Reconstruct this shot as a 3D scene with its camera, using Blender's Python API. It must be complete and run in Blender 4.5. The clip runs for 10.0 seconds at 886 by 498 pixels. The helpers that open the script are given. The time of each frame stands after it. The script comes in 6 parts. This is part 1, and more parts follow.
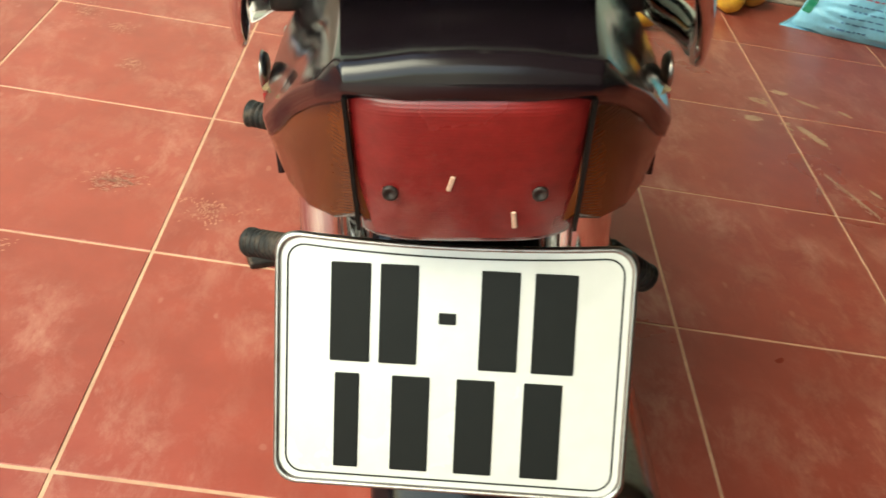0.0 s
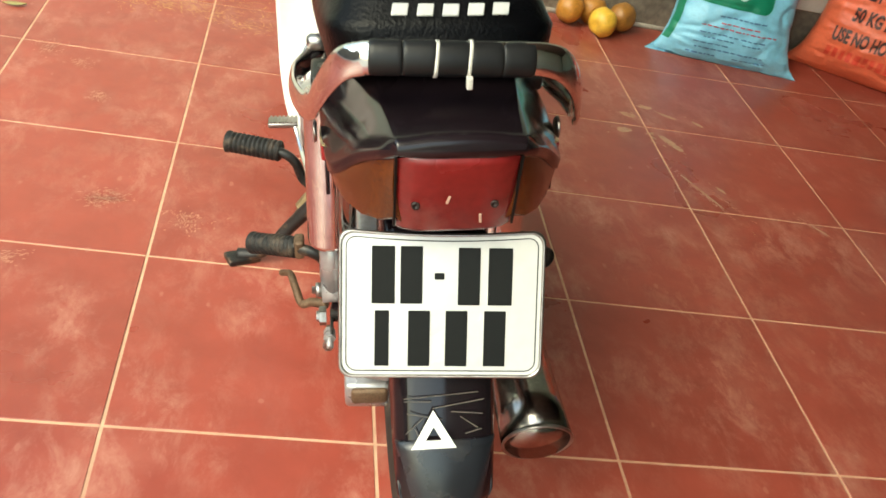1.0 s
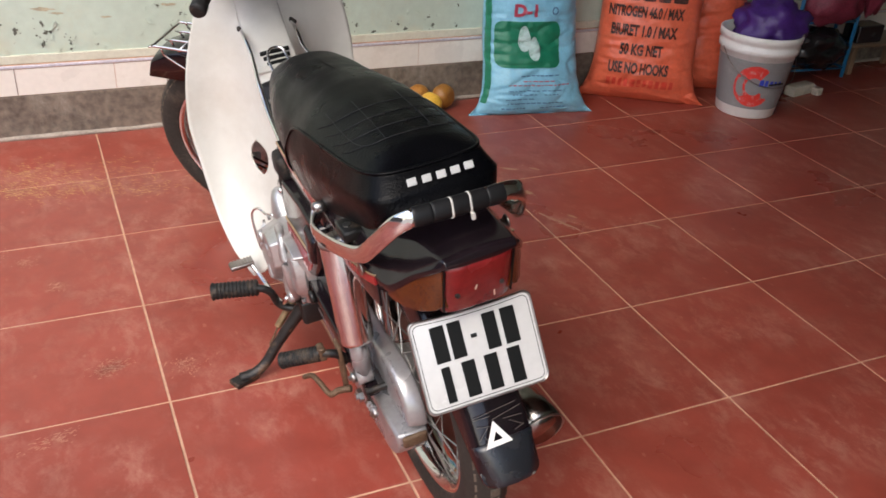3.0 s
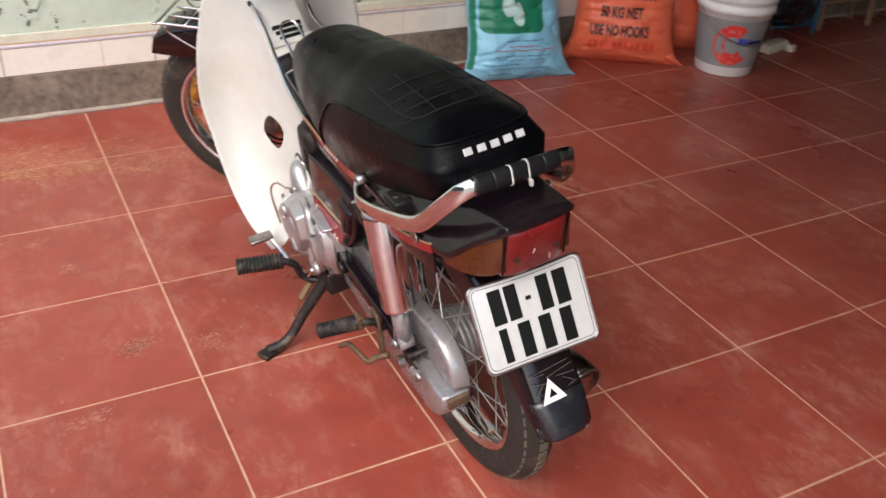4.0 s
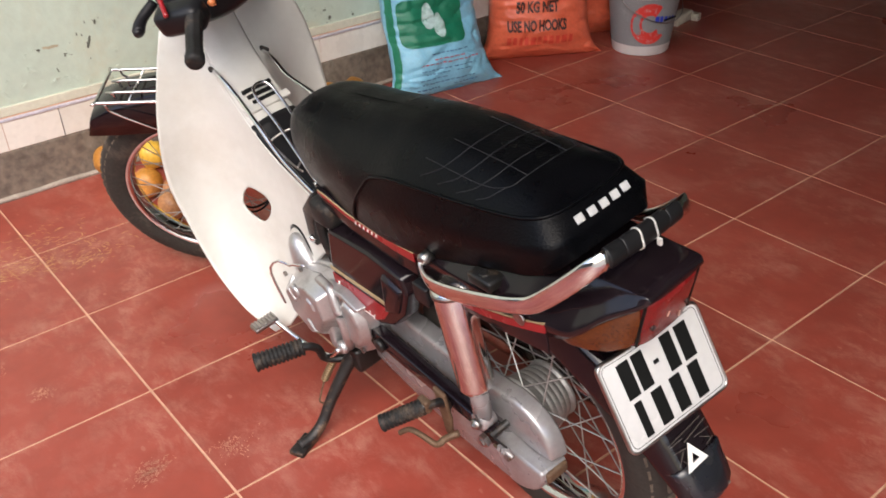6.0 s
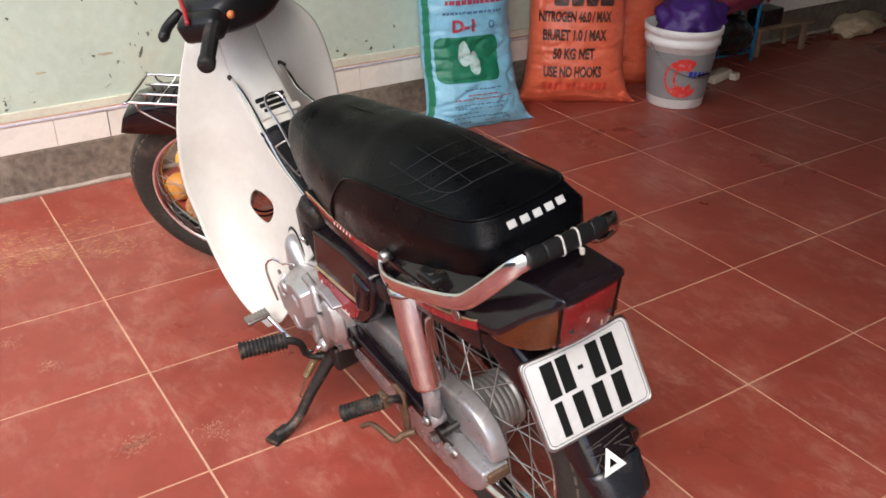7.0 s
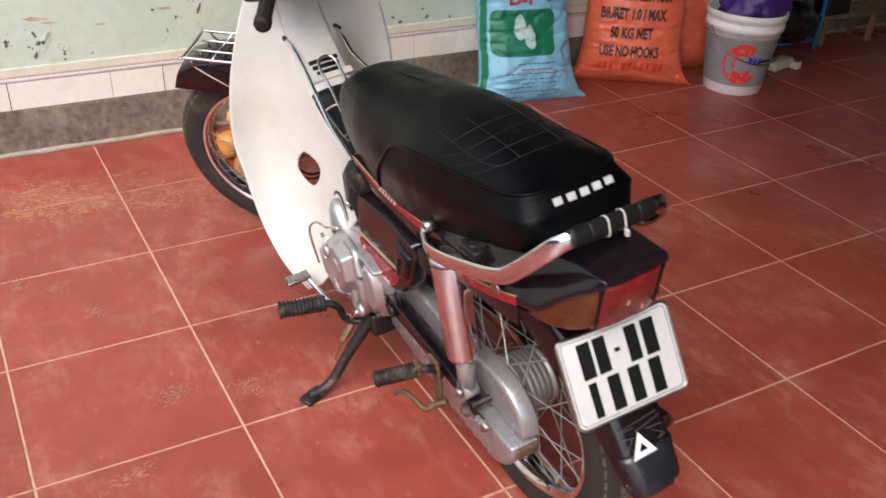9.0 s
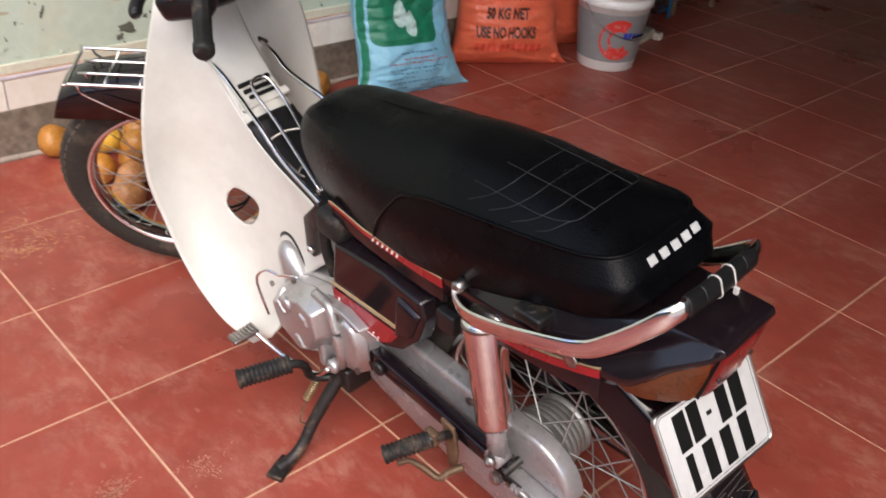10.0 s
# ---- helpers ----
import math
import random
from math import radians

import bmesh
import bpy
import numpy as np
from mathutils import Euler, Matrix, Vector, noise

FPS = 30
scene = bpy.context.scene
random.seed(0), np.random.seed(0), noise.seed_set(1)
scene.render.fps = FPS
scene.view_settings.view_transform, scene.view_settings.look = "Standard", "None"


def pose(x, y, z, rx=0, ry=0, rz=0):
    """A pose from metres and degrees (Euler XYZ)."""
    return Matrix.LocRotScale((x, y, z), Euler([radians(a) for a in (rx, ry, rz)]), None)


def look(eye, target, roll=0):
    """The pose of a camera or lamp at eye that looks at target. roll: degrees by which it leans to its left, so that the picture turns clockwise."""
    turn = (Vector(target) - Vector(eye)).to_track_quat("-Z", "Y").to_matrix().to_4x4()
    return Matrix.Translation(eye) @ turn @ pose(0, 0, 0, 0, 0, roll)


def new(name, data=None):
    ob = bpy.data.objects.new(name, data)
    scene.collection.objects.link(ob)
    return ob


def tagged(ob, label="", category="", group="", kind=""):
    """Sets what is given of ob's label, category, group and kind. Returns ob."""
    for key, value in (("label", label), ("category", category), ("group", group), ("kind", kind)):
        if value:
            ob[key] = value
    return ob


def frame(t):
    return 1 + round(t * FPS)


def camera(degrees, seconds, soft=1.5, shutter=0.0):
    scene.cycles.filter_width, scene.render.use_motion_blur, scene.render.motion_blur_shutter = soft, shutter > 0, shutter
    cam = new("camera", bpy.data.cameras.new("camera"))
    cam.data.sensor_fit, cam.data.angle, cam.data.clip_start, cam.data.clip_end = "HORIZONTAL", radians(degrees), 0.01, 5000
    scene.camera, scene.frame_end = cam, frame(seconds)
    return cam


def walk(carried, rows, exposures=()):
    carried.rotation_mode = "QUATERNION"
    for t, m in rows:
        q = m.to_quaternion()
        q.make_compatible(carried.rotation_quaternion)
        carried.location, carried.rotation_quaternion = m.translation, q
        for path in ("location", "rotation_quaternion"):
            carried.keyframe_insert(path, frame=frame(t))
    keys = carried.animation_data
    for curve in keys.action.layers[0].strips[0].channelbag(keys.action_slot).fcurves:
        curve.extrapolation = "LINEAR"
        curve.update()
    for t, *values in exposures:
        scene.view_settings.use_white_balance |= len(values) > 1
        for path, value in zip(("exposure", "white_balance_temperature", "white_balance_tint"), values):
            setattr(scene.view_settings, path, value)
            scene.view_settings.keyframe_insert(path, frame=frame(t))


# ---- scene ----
cam = camera(53.4, 10.0, soft=1.6, shutter=0.25)
PATH = [
    (0, (0.727, -0.615, 0.846), (0.878, 0.979, -0.353), 11.7),
    (0.5, (0.704, -0.707, 0.924), (1.029, 0.861, -0.274), 13.9),
    (1, (0.615, -0.893, 1.024), (1.001, 0.696, -0.127), 14.4),
    (1.5, (0.504, -1.035, 1.195), (1.046, 0.484, 0.013), 12.8),
    (2, (0.39, -1.064, 1.245), (1.123, 0.508, 0.25), 9.5),
    (2.2, (0.361, -1.066, 1.248), (1.169, 0.466, 0.247), 8.2),
    (3.3, (0.259, -1.214, 1.262), (0.941, 0.385, 0.272), 1.6),
    (3.5, (0.242, -1.222, 1.263), (0.883, 0.367, 0.232), 0.8),
    (4, (0.141, -1.15, 1.274), (0.96, 0.346, 0.23), 3.4),
    (4.5, (0.025, -0.974, 1.288), (1.132, 0.259, 0.169), 1.1),
    (5, (0.054, -0.894, 1.289), (1.182, 0.361, 0.215), 3.8),
    (5.5, (0.069, -0.848, 1.284), (1.19, 0.37, 0.161), 2.7),
    (6, (-0.011, -0.825, 1.297), (1.03, 0.52, 0.245), -2.1),
    (6.2, (-0.023, -0.821, 1.289), (1.035, 0.532, 0.264), -1.0),
    (7.3, (0.065, -1.082, 1.292), (0.995, 0.403, 0.327), 0.8),
    (7.5, (0.073, -1.096, 1.293), (0.982, 0.387, 0.305), 0.4),
    (8, (0.09, -1.111, 1.297), (0.963, 0.4, 0.32), -0.8),
    (8.5, (0.093, -1.116, 1.298), (0.958, 0.402, 0.325), -0.8),
    (9, (0.04, -1.012, 1.288), (0.912, 0.472, 0.27), 3.1),
    (9.5, (-0.08, -0.775, 1.304), (0.94, 0.632, 0.315), 1.8),
    (10, (-0.08, -0.632, 1.282), (1.111, 0.578, 0.225), 4.9),
]
EXPOSURES = [(0, 1.70, 7050, -12), (0.5, 1.92, 7050, -12), (1.0, 1.78, 7000, -10), (1.5, 1.77, 6950, -6), (1.75, 1.50, 6750, 0), (2.0, 1.17, 6550, 4), (2.2, 1.15, 6450, 7), (3.5, 1.24, 6350, 10), (4.5, 1.22, 6450, 10), (5.5, 1.31, 6500, 10), (6.2, 1.31, 6500, 10), (7.5, 1.33, 6350, 11), (8.5, 1.31, 6350, 11), (9.5, 1.27, 6350, 11), (10, 1.26, 6400, 11)]
walk(cam, [(t, look(eye, target, roll)) for t, eye, target, roll in PATH], EXPOSURES)

# ---- light ----
world = bpy.data.worlds.new("sky")
scene.world = world
world.use_nodes = True
wn, wl = world.node_tree.nodes, world.node_tree.links
sky = wn.new("ShaderNodeTexSky")
sky.sky_type, sky.sun_disc = "NISHITA", False
sky.sun_elevation, sky.sun_rotation = radians(47), radians(226)
sky.air_density, sky.dust_density = 1.0, 3.0
wn["Background"].inputs["Strength"].default_value = 0.15
wl.new(sky.outputs["Color"], wn["Background"].inputs["Color"])

sun = new("sun", bpy.data.lights.new("sun", "SUN"))
sun.data.energy, sun.data.angle, sun.data.color = 0.60, radians(40), (1.0, 0.96, 0.9)
sun.matrix_world = look((-4.6, -4.4, 6.8), (0, 0, 0))


# ---- materials ----
def material(name, colour, rough=0.5, metal=0.0, vary=0.15, scale=12.0, bump=0.0, bump_scale=80.0, coat=0.0, dirt=None, dirt_amount=0.5, dirt_scale=6.0, rough_vary=0.15, transmission=0.0, spec=0.5, island=0.0, place=False, scuff=None, ribs=0.0):
    """A surface with colour that varies at two scales, roughness that varies, fine relief and stains."""
    m = bpy.data.materials.new(name)
    m.use_nodes = True
    n, l = m.node_tree.nodes, m.node_tree.links
    b = n["Principled BSDF"]
    tc = n.new("ShaderNodeTexCoord")
    co = n.new("ShaderNodeNewGeometry").outputs["Position"] if place else tc.outputs["Object"]
    big, fine = n.new("ShaderNodeTexNoise"), n.new("ShaderNodeTexNoise")
    big.inputs["Scale"].default_value, fine.inputs["Scale"].default_value = scale, scale * 9
    big.inputs["Detail"].default_value, fine.inputs["Detail"].default_value = 6, 4
    for t in (big, fine):
        l.new(co, t.inputs["Vector"])
    add = n.new("ShaderNodeMath")
    add.operation = "ADD"
    l.new(big.outputs["Fac"], add.inputs[0])
    l.new(fine.outputs["Fac"], add.inputs[1])
    span = n.new("ShaderNodeMapRange")
    span.inputs["From Min"].default_value, span.inputs["From Max"].default_value = 0.6, 1.4
    span.inputs["To Min"].default_value, span.inputs["To Max"].default_value = 1 - vary, 1 + vary
    l.new(add.outputs[0], span.inputs["Value"])
    hsv = n.new("ShaderNodeHueSaturation")
    hsv.inputs["Color"].default_value = (*colour, 1)
    value = span.outputs["Result"]
    if island:
        info = n.new("ShaderNodeObjectInfo")
        r2 = n.new("ShaderNodeMapRange")
        r2.inputs["To Min"].default_value, r2.inputs["To Max"].default_value = 1 - island, 1 + island
        l.new(info.outputs["Random"], r2.inputs["Value"])
        mul = n.new("ShaderNodeMath")
        mul.operation = "MULTIPLY"
        l.new(value, mul.inputs[0])
        l.new(r2.outputs["Result"], mul.inputs[1])
        value = mul.outputs[0]
    l.new(value, hsv.inputs["Value"])
    out = hsv.outputs["Color"]
    if dirt:
        spot = n.new("ShaderNodeTexNoise")
        spot.inputs["Scale"].default_value, spot.inputs["Detail"].default_value, spot.inputs["Roughness"].default_value = dirt_scale, 9, 0.68
        l.new(co, spot.inputs["Vector"])
        ramp = n.new("ShaderNodeMapRange")
        ramp.inputs["From Min"].default_value, ramp.inputs["From Max"].default_value = 0.52, 0.72
        ramp.inputs["To Max"].default_value = dirt_amount
        l.new(spot.outputs["Fac"], ramp.inputs["Value"])
        mix = n.new("ShaderNodeMix")
        mix.data_type = "RGBA"
        l.new(ramp.outputs["Result"], mix.inputs["Factor"])
        l.new(out, mix.inputs["A"])
        mix.inputs["B"].default_value = (*dirt, 1)
        out = mix.outputs["Result"]
    if scuff:
        # chalky smears: stretched fine noise inside broad patches
        mp = n.new("ShaderNodeMapping")
        mp.inputs["Rotation"].default_value, mp.inputs["Scale"].default_value = (0, 0, 0.5), (1.5, 0.85, 1)
        l.new(co, mp.inputs["Vector"])
        s1, s2 = n.new("ShaderNodeTexNoise"), n.new("ShaderNodeTexNoise")
        s1.inputs["Scale"].default_value, s1.inputs["Detail"].default_value, s1.inputs["Roughness"].default_value, s1.inputs["Distortion"].default_value = 11.0, 10, 0.76, 0.35
        s2.inputs["Scale"].default_value, s2.inputs["Detail"].default_value = 3.6, 4
        l.new(mp.outputs["Vector"], s1.inputs["Vector"])
        l.new(co, s2.inputs["Vector"])
        r1, r2s = n.new("ShaderNodeMapRange"), n.new("ShaderNodeMapRange")
        r1.inputs["From Min"].default_value, r1.inputs["From Max"].default_value = 0.47, 0.80
        r2s.inputs["From Min"].default_value, r2s.inputs["From Max"].default_value = 0.38, 0.62
        l.new(s1.outputs["Fac"], r1.inputs["Value"])
        l.new(s2.outputs["Fac"], r2s.inputs["Value"])
        both = n.new("ShaderNodeMath")
        both.operation = "MULTIPLY"
        l.new(r1.outputs["Result"], both.inputs[0])
        l.new(r2s.outputs["Result"], both.inputs[1])
        speck = n.new("ShaderNodeTexNoise")
        speck.inputs["Scale"].default_value, speck.inputs["Detail"].default_value, speck.inputs["Distortion"].default_value = 55, 5, 2.0
        l.new(mp.outputs["Vector"], speck.inputs["Vector"])
        r3 = n.new("ShaderNodeMapRange")
        r3.inputs["From Min"].default_value, r3.inputs["From Max"].default_value = 0.57, 0.68
        r3.inputs["To Max"].default_value = 0.55
        l.new(speck.outputs["Fac"], r3.inputs["Value"])
        fleck = n.new("ShaderNodeMath")
        fleck.operation = "MULTIPLY_ADD"
        l.new(r3.outputs["Result"], fleck.inputs[0])
        l.new(both.outputs[0], fleck.inputs[1])
        l.new(both.outputs[0], fleck.inputs[2])
        both = fleck
        cells = n.new("ShaderNodeTexVoronoi")
        cells.voronoi_dimensions = "2D"
        cells.inputs["Scale"].default_value = 6.0
        l.new(mp.outputs["Vector"], cells.inputs["Vector"])
        wob = n.new("ShaderNodeTexNoise")
        wob.inputs["Scale"].default_value, wob.inputs["Detail"].default_value = 60, 3
        l.new(co, wob.inputs["Vector"])
        edge = n.new("ShaderNodeMath")
        edge.operation = "MULTIPLY_ADD"
        l.new(wob.outputs["Fac"], edge.inputs[0])
        edge.inputs[1].default_value = 0.10
        l.new(cells.outputs["Distance"], edge.inputs[2])
        drop = n.new("ShaderNodeMapRange")
        drop.inputs["From Min"].default_value, drop.inputs["From Max"].default_value = 0.092, 0.070
        drop.inputs["To Max"].default_value = 0.30
        l.new(edge.outputs[0], drop.inputs["Value"])
        top = n.new("ShaderNodeMath")
        top.operation = "MAXIMUM"
        l.new(both.outputs[0], top.inputs[0])
        l.new(drop.outputs["Result"], top.inputs[1])
        both = top
        half = n.new("ShaderNodeMath")
        half.operation = "MULTIPLY"
        half.inputs[1].default_value = scuff[3]
        l.new(both.outputs[0], half.inputs[0])
        mx = n.new("ShaderNodeMix")
        mx.data_type = "RGBA"
        l.new(half.outputs[0], mx.inputs["Factor"])
        l.new(out, mx.inputs["A"])
        mx.inputs["B"].default_value = (*scuff[:3], 1)
        out = mx.outputs["Result"]
    l.new(out, b.inputs["Base Color"])
    rr = n.new("ShaderNodeMapRange")
    rr.inputs["From Min"].default_value, rr.inputs["From Max"].default_value = 0.3, 0.7
    rr.inputs["To Min"].default_value, rr.inputs["To Max"].default_value = max(0.02, rough * (1 - rough_vary)), min(1, rough * (1 + rough_vary))
    l.new(big.outputs["Fac"], rr.inputs["Value"])
    l.new(rr.outputs["Result"], b.inputs["Roughness"])
    b.inputs["Metallic"].default_value = metal
    b.inputs["Coat Weight"].default_value = coat
    b.inputs["Coat Roughness"].default_value = 0.06
    b.inputs["Transmission Weight"].default_value = transmission
    b.inputs["Specular IOR Level"].default_value = spec
    if ribs:
        wv = n.new("ShaderNodeTexWave")
        wv.bands_direction = "Z"
        wv.inputs["Scale"].default_value, wv.inputs["Distortion"].default_value = ribs, 0.3
        l.new(co, wv.inputs["Vector"])
        bp = n.new("ShaderNodeBump")
        bp.inputs["Strength"].default_value, bp.inputs["Distance"].default_value = 0.13, 0.0015
        l.new(wv.outputs["Fac"], bp.inputs["Height"])
        l.new(bp.outputs["Normal"], b.inputs["Normal"])
    if bump:
        tex = n.new("ShaderNodeTexNoise")
        tex.inputs["Scale"].default_value, tex.inputs["Detail"].default_value = bump_scale, 5
        l.new(co, tex.inputs["Vector"])
        bp = n.new("ShaderNodeBump")
        bp.inputs["Strength"].default_value, bp.inputs["Distance"].default_value = bump, 0.004
        l.new(tex.outputs["Fac"], bp.inputs["Height"])
        l.new(bp.outputs["Normal"], b.inputs["Normal"])
    return m


M_PURPLE = material("dark_plum_paint", (0.0080, 0.0050, 0.0066), 0.13, vary=0.3, spec=0.42, rough_vary=0.5, dirt=(0.045, 0.037, 0.034), dirt_amount=0.15, dirt_scale=22)
M_WHITE = material("cream_white_plastic", (0.565, 0.555, 0.51), 0.34, vary=0.05, scale=5, dirt=(0.37, 0.33, 0.26), dirt_amount=0.35, dirt_scale=4)
M_CHROME = material("chrome", (0.74, 0.73, 0.72), 0.08, metal=1, vary=0.05, rough_vary=0.5, dirt=(0.34, 0.28, 0.23), dirt_amount=0.35, dirt_scale=30)
M_EXHAUST = material("weathered_exhaust_chrome", (0.30, 0.28, 0.26), 0.20, metal=1, vary=0.3, scale=20, bump=0.05, bump_scale=60, dirt=(0.16, 0.12, 0.085), dirt_amount=0.6, dirt_scale=14)
M_DULL = material("dull_steel", (0.34, 0.32, 0.30), 0.34, metal=1, vary=0.2, scale=30, dirt=(0.11, 0.07, 0.045), dirt_amount=0.65, dirt_scale=35)
M_ALU = material("cast_aluminium", (0.46, 0.45, 0.445), 0.34, metal=0.75, vary=0.12, scale=20, bump=0.12, bump_scale=200, dirt=(0.12, 0.085, 0.06), dirt_amount=0.6, dirt_scale=16)
M_SILVER = material("silver_paint", (0.34, 0.33, 0.33), 0.28, metal=0.5, vary=0.12, scale=14, dirt=(0.14, 0.09, 0.065), dirt_amount=0.5, dirt_scale=14)
M_RUBBER = material("black_rubber", (0.012, 0.0115, 0.011), 0.6, vary=0.25, scale=30, bump=0.1, spec=0.3, dirt=(0.15, 0.105, 0.07), dirt_amount=0.6, dirt_scale=24)
M_SLEEVE = material("black_rubber_sleeve", (0.0075, 0.0075, 0.008), 0.42, vary=0.2, scale=30, spec=0.3)
M_TYRE = material("dusty_tyre_rubber", (0.030, 0.026, 0.022), 0.75, vary=0.3, scale=18, bump=0.2, spec=0.25, dirt=(0.13, 0.097, 0.072), dirt_amount=0.7, dirt_scale=10)
M_BLACK = material("black_plastic", (0.008, 0.008, 0.009), 0.38, vary=0.2, scale=20, spec=0.3, dirt=(0.06, 0.05, 0.045), dirt_amount=0.15, dirt_scale=26)
M_FLAP = material("worn_flap_rubber", (0.012, 0.0135, 0.0175), 0.27, vary=0.35, scale=25, spec=0.6, dirt=(0.09, 0.075, 0.06), dirt_amount=0.35, dirt_scale=20)
M_VINYL = material("black_grained_vinyl", (0.0016, 0.0017, 0.0023), 0.32, vary=0.2, scale=14, bump=0.24, bump_scale=300, spec=0.105, rough_vary=0.3, dirt=(0.0055, 0.0055, 0.0058), dirt_amount=0.4, dirt_scale=5)
M_SWITCH = material("orange_switch_plastic", (0.55, 0.17, 0.055), 0.4)
M_STITCH = material("black_thread", (0.018, 0.018, 0.020), 0.5, spec=0.2)
M_RED_LENS = material("red_lens", (0.150, 0.009, 0.0095), 0.24, vary=0.3, coat=0.25, dirt=(0.21, 0.055, 0.045), dirt_amount=0.6, dirt_scale=14, ribs=190)
M_AMBER = material("amber_lens", (0.078, 0.0195, 0.0022), 0.22, vary=0.35, scale=30, coat=0.3, dirt=(0.044, 0.013, 0.0035), dirt_amount=0.55, dirt_scale=20, ribs=160)
M_RED = material("red_decal", (0.27, 0.012, 0.016), 0.28, vary=0.12, coat=0.2, dirt=(0.10, 0.03, 0.025), dirt_amount=0.4)
M_GOLD = material("gold_decal", (0.36, 0.27, 0.15), 0.4, vary=0.2, scale=40)
M_PLATE = material("white_plate_enamel", (0.55, 0.55, 0.538), 0.26, vary=0.06, scale=9, coat=0.25, bump=0.05, bump_scale=14, dirt=(0.52, 0.51, 0.48), dirt_amount=0.5, dirt_scale=14)
M_INK = material("black_ink", (0.006, 0.0065, 0.006), 0.5, spec=0.15)
M_LETTER = material("silver_print", (0.44, 0.435, 0.42), 0.4, vary=0.15, scale=60)
M_WHITE_PRINT = material("white_print", (0.78, 0.77, 0.73), 0.5, vary=0.06, scale=40)
M_SCREW = material("dark_screw_steel", (0.03, 0.022, 0.02), 0.5, metal=0.4, vary=0.3, scale=90)
M_SCRAP = material("old_tape_residue", (0.085, 0.072, 0.060), 0.7, vary=0.6, scale=120)
M_SCRATCH = material("pale_scratch", (0.55, 0.36, 0.27), 0.7, vary=0.2, scale=90)
M_HUB = material("oxidised_hub_alloy", (0.34, 0.335, 0.32), 0.5, metal=0.7, vary=0.2, scale=30, dirt=(0.09, 0.07, 0.05), dirt_amount=0.6, dirt_scale=18)
M_TREAD = material("dusty_tread_rubber", (0.105, 0.085, 0.066), 0.85, vary=0.4, scale=20, spec=0.2, dirt=(0.26, 0.20, 0.145), dirt_amount=0.7, dirt_scale=16)
M_SPRING = material("brassy_spring_steel", (0.34, 0.26, 0.15), 0.4, metal=0.8, vary=0.3, scale=60)
M_STAND = material("worn_rusty_black_steel", (0.012, 0.010, 0.009), 0.45, vary=0.4, scale=40, spec=0.4, bump=0.35, bump_scale=90, dirt=(0.17, 0.10, 0.06), dirt_amount=0.85, dirt_scale=28)
M_RUST = material("rusty_steel", (0.13, 0.078, 0.045), 0.62, metal=0.5, vary=0.45, scale=45, bump=0.25, dirt=(0.26, 0.20, 0.135), dirt_amount=0.5, dirt_scale=40)
M_BLACK_STEEL = material("worn_black_steel", (0.009, 0.0085, 0.008), 0.40, vary=0.4, scale=40, spec=0.4, bump=0.12, bump_scale=120, dirt=(0.15, 0.105, 0.07), dirt_amount=0.5, dirt_scale=30)
M_CLEAR = material("pale_tie_nylon", (0.52, 0.50, 0.46), 0.4)
M_TILE = material("red_clay_tile", (0.276, 0.0535, 0.0358), 0.33, vary=0.18, scale=1.7, bump=0.03, bump_scale=60, island=0.07, rough_vary=0.28, spec=0.46, dirt=(0.39, 0.13, 0.092), dirt_amount=0.5, dirt_scale=3.5, place=True, scuff=(0.54, 0.285, 0.21, 0.74))
M_GROUT = material("tan_grout", (0.56, 0.34, 0.22), 0.85, vary=0.25, scale=5, dirt=(0.32, 0.13, 0.085), dirt_amount=0.7, dirt_scale=3, place=True)
M_PLINTH = material("dirty_cement", (0.165, 0.130, 0.100), 0.85, vary=0.6, scale=5, bump=0.8, bump_scale=30, dirt=(0.085, 0.063, 0.043), dirt_amount=0.9, dirt_scale=3, scuff=(0.38, 0.34, 0.28, 0.7))
M_WALL = material("flaking_mint_paint", (0.485, 0.572, 0.480), 0.7, vary=0.10, scale=3, bump=0.9, bump_scale=16, dirt=(0.56, 0.53, 0.38), dirt_amount=0.85, dirt_scale=2.6, scuff=(0.52, 0.50, 0.34, 0.55))
M_STAIN = material("brown_wall_stain", (0.40, 0.36, 0.25), 0.8, vary=0.4, scale=30)
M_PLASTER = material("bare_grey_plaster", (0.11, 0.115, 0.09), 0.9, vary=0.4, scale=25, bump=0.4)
M_SKIRT = material("cream_skirting_tile", (0.74, 0.70, 0.63), 0.3, vary=0.06, scale=6, coat=0.2, island=0.05, place=True, dirt=(0.54, 0.48, 0.39), dirt_amount=0.55, dirt_scale=6)
M_LIP = material("cream_wall_lip", (0.60, 0.585, 0.47), 0.7, vary=0.12, scale=9, bump=0.4, bump_scale=40, dirt=(0.42, 0.38, 0.28), dirt_amount=0.6, dirt_scale=8)
M_SAND = material("dried_sand_smear", (0.55, 0.32, 0.15), 0.9, vary=0.3, scale=40, place=True)
M_SPLASH = material("pale_cream_splash", (0.44, 0.27, 0.175), 0.75, vary=0.3, scale=35, place=True, dirt=(0.32, 0.085, 0.055), dirt_amount=0.8, dirt_scale=45)
M_CHALK = material("pale_dried_splash", (0.46, 0.205, 0.14), 0.5, vary=0.3, scale=40, place=True)
M_MORTAR = material("pale_mortar", (0.33, 0.28, 0.23), 0.9, vary=0.3, scale=14, bump=0.5, dirt=(0.22, 0.16, 0.12), dirt_amount=0.6, dirt_scale=9)
M_LILAC = material("lilac_tile_line", (0.55, 0.52, 0.58), 0.35, vary=0.3)
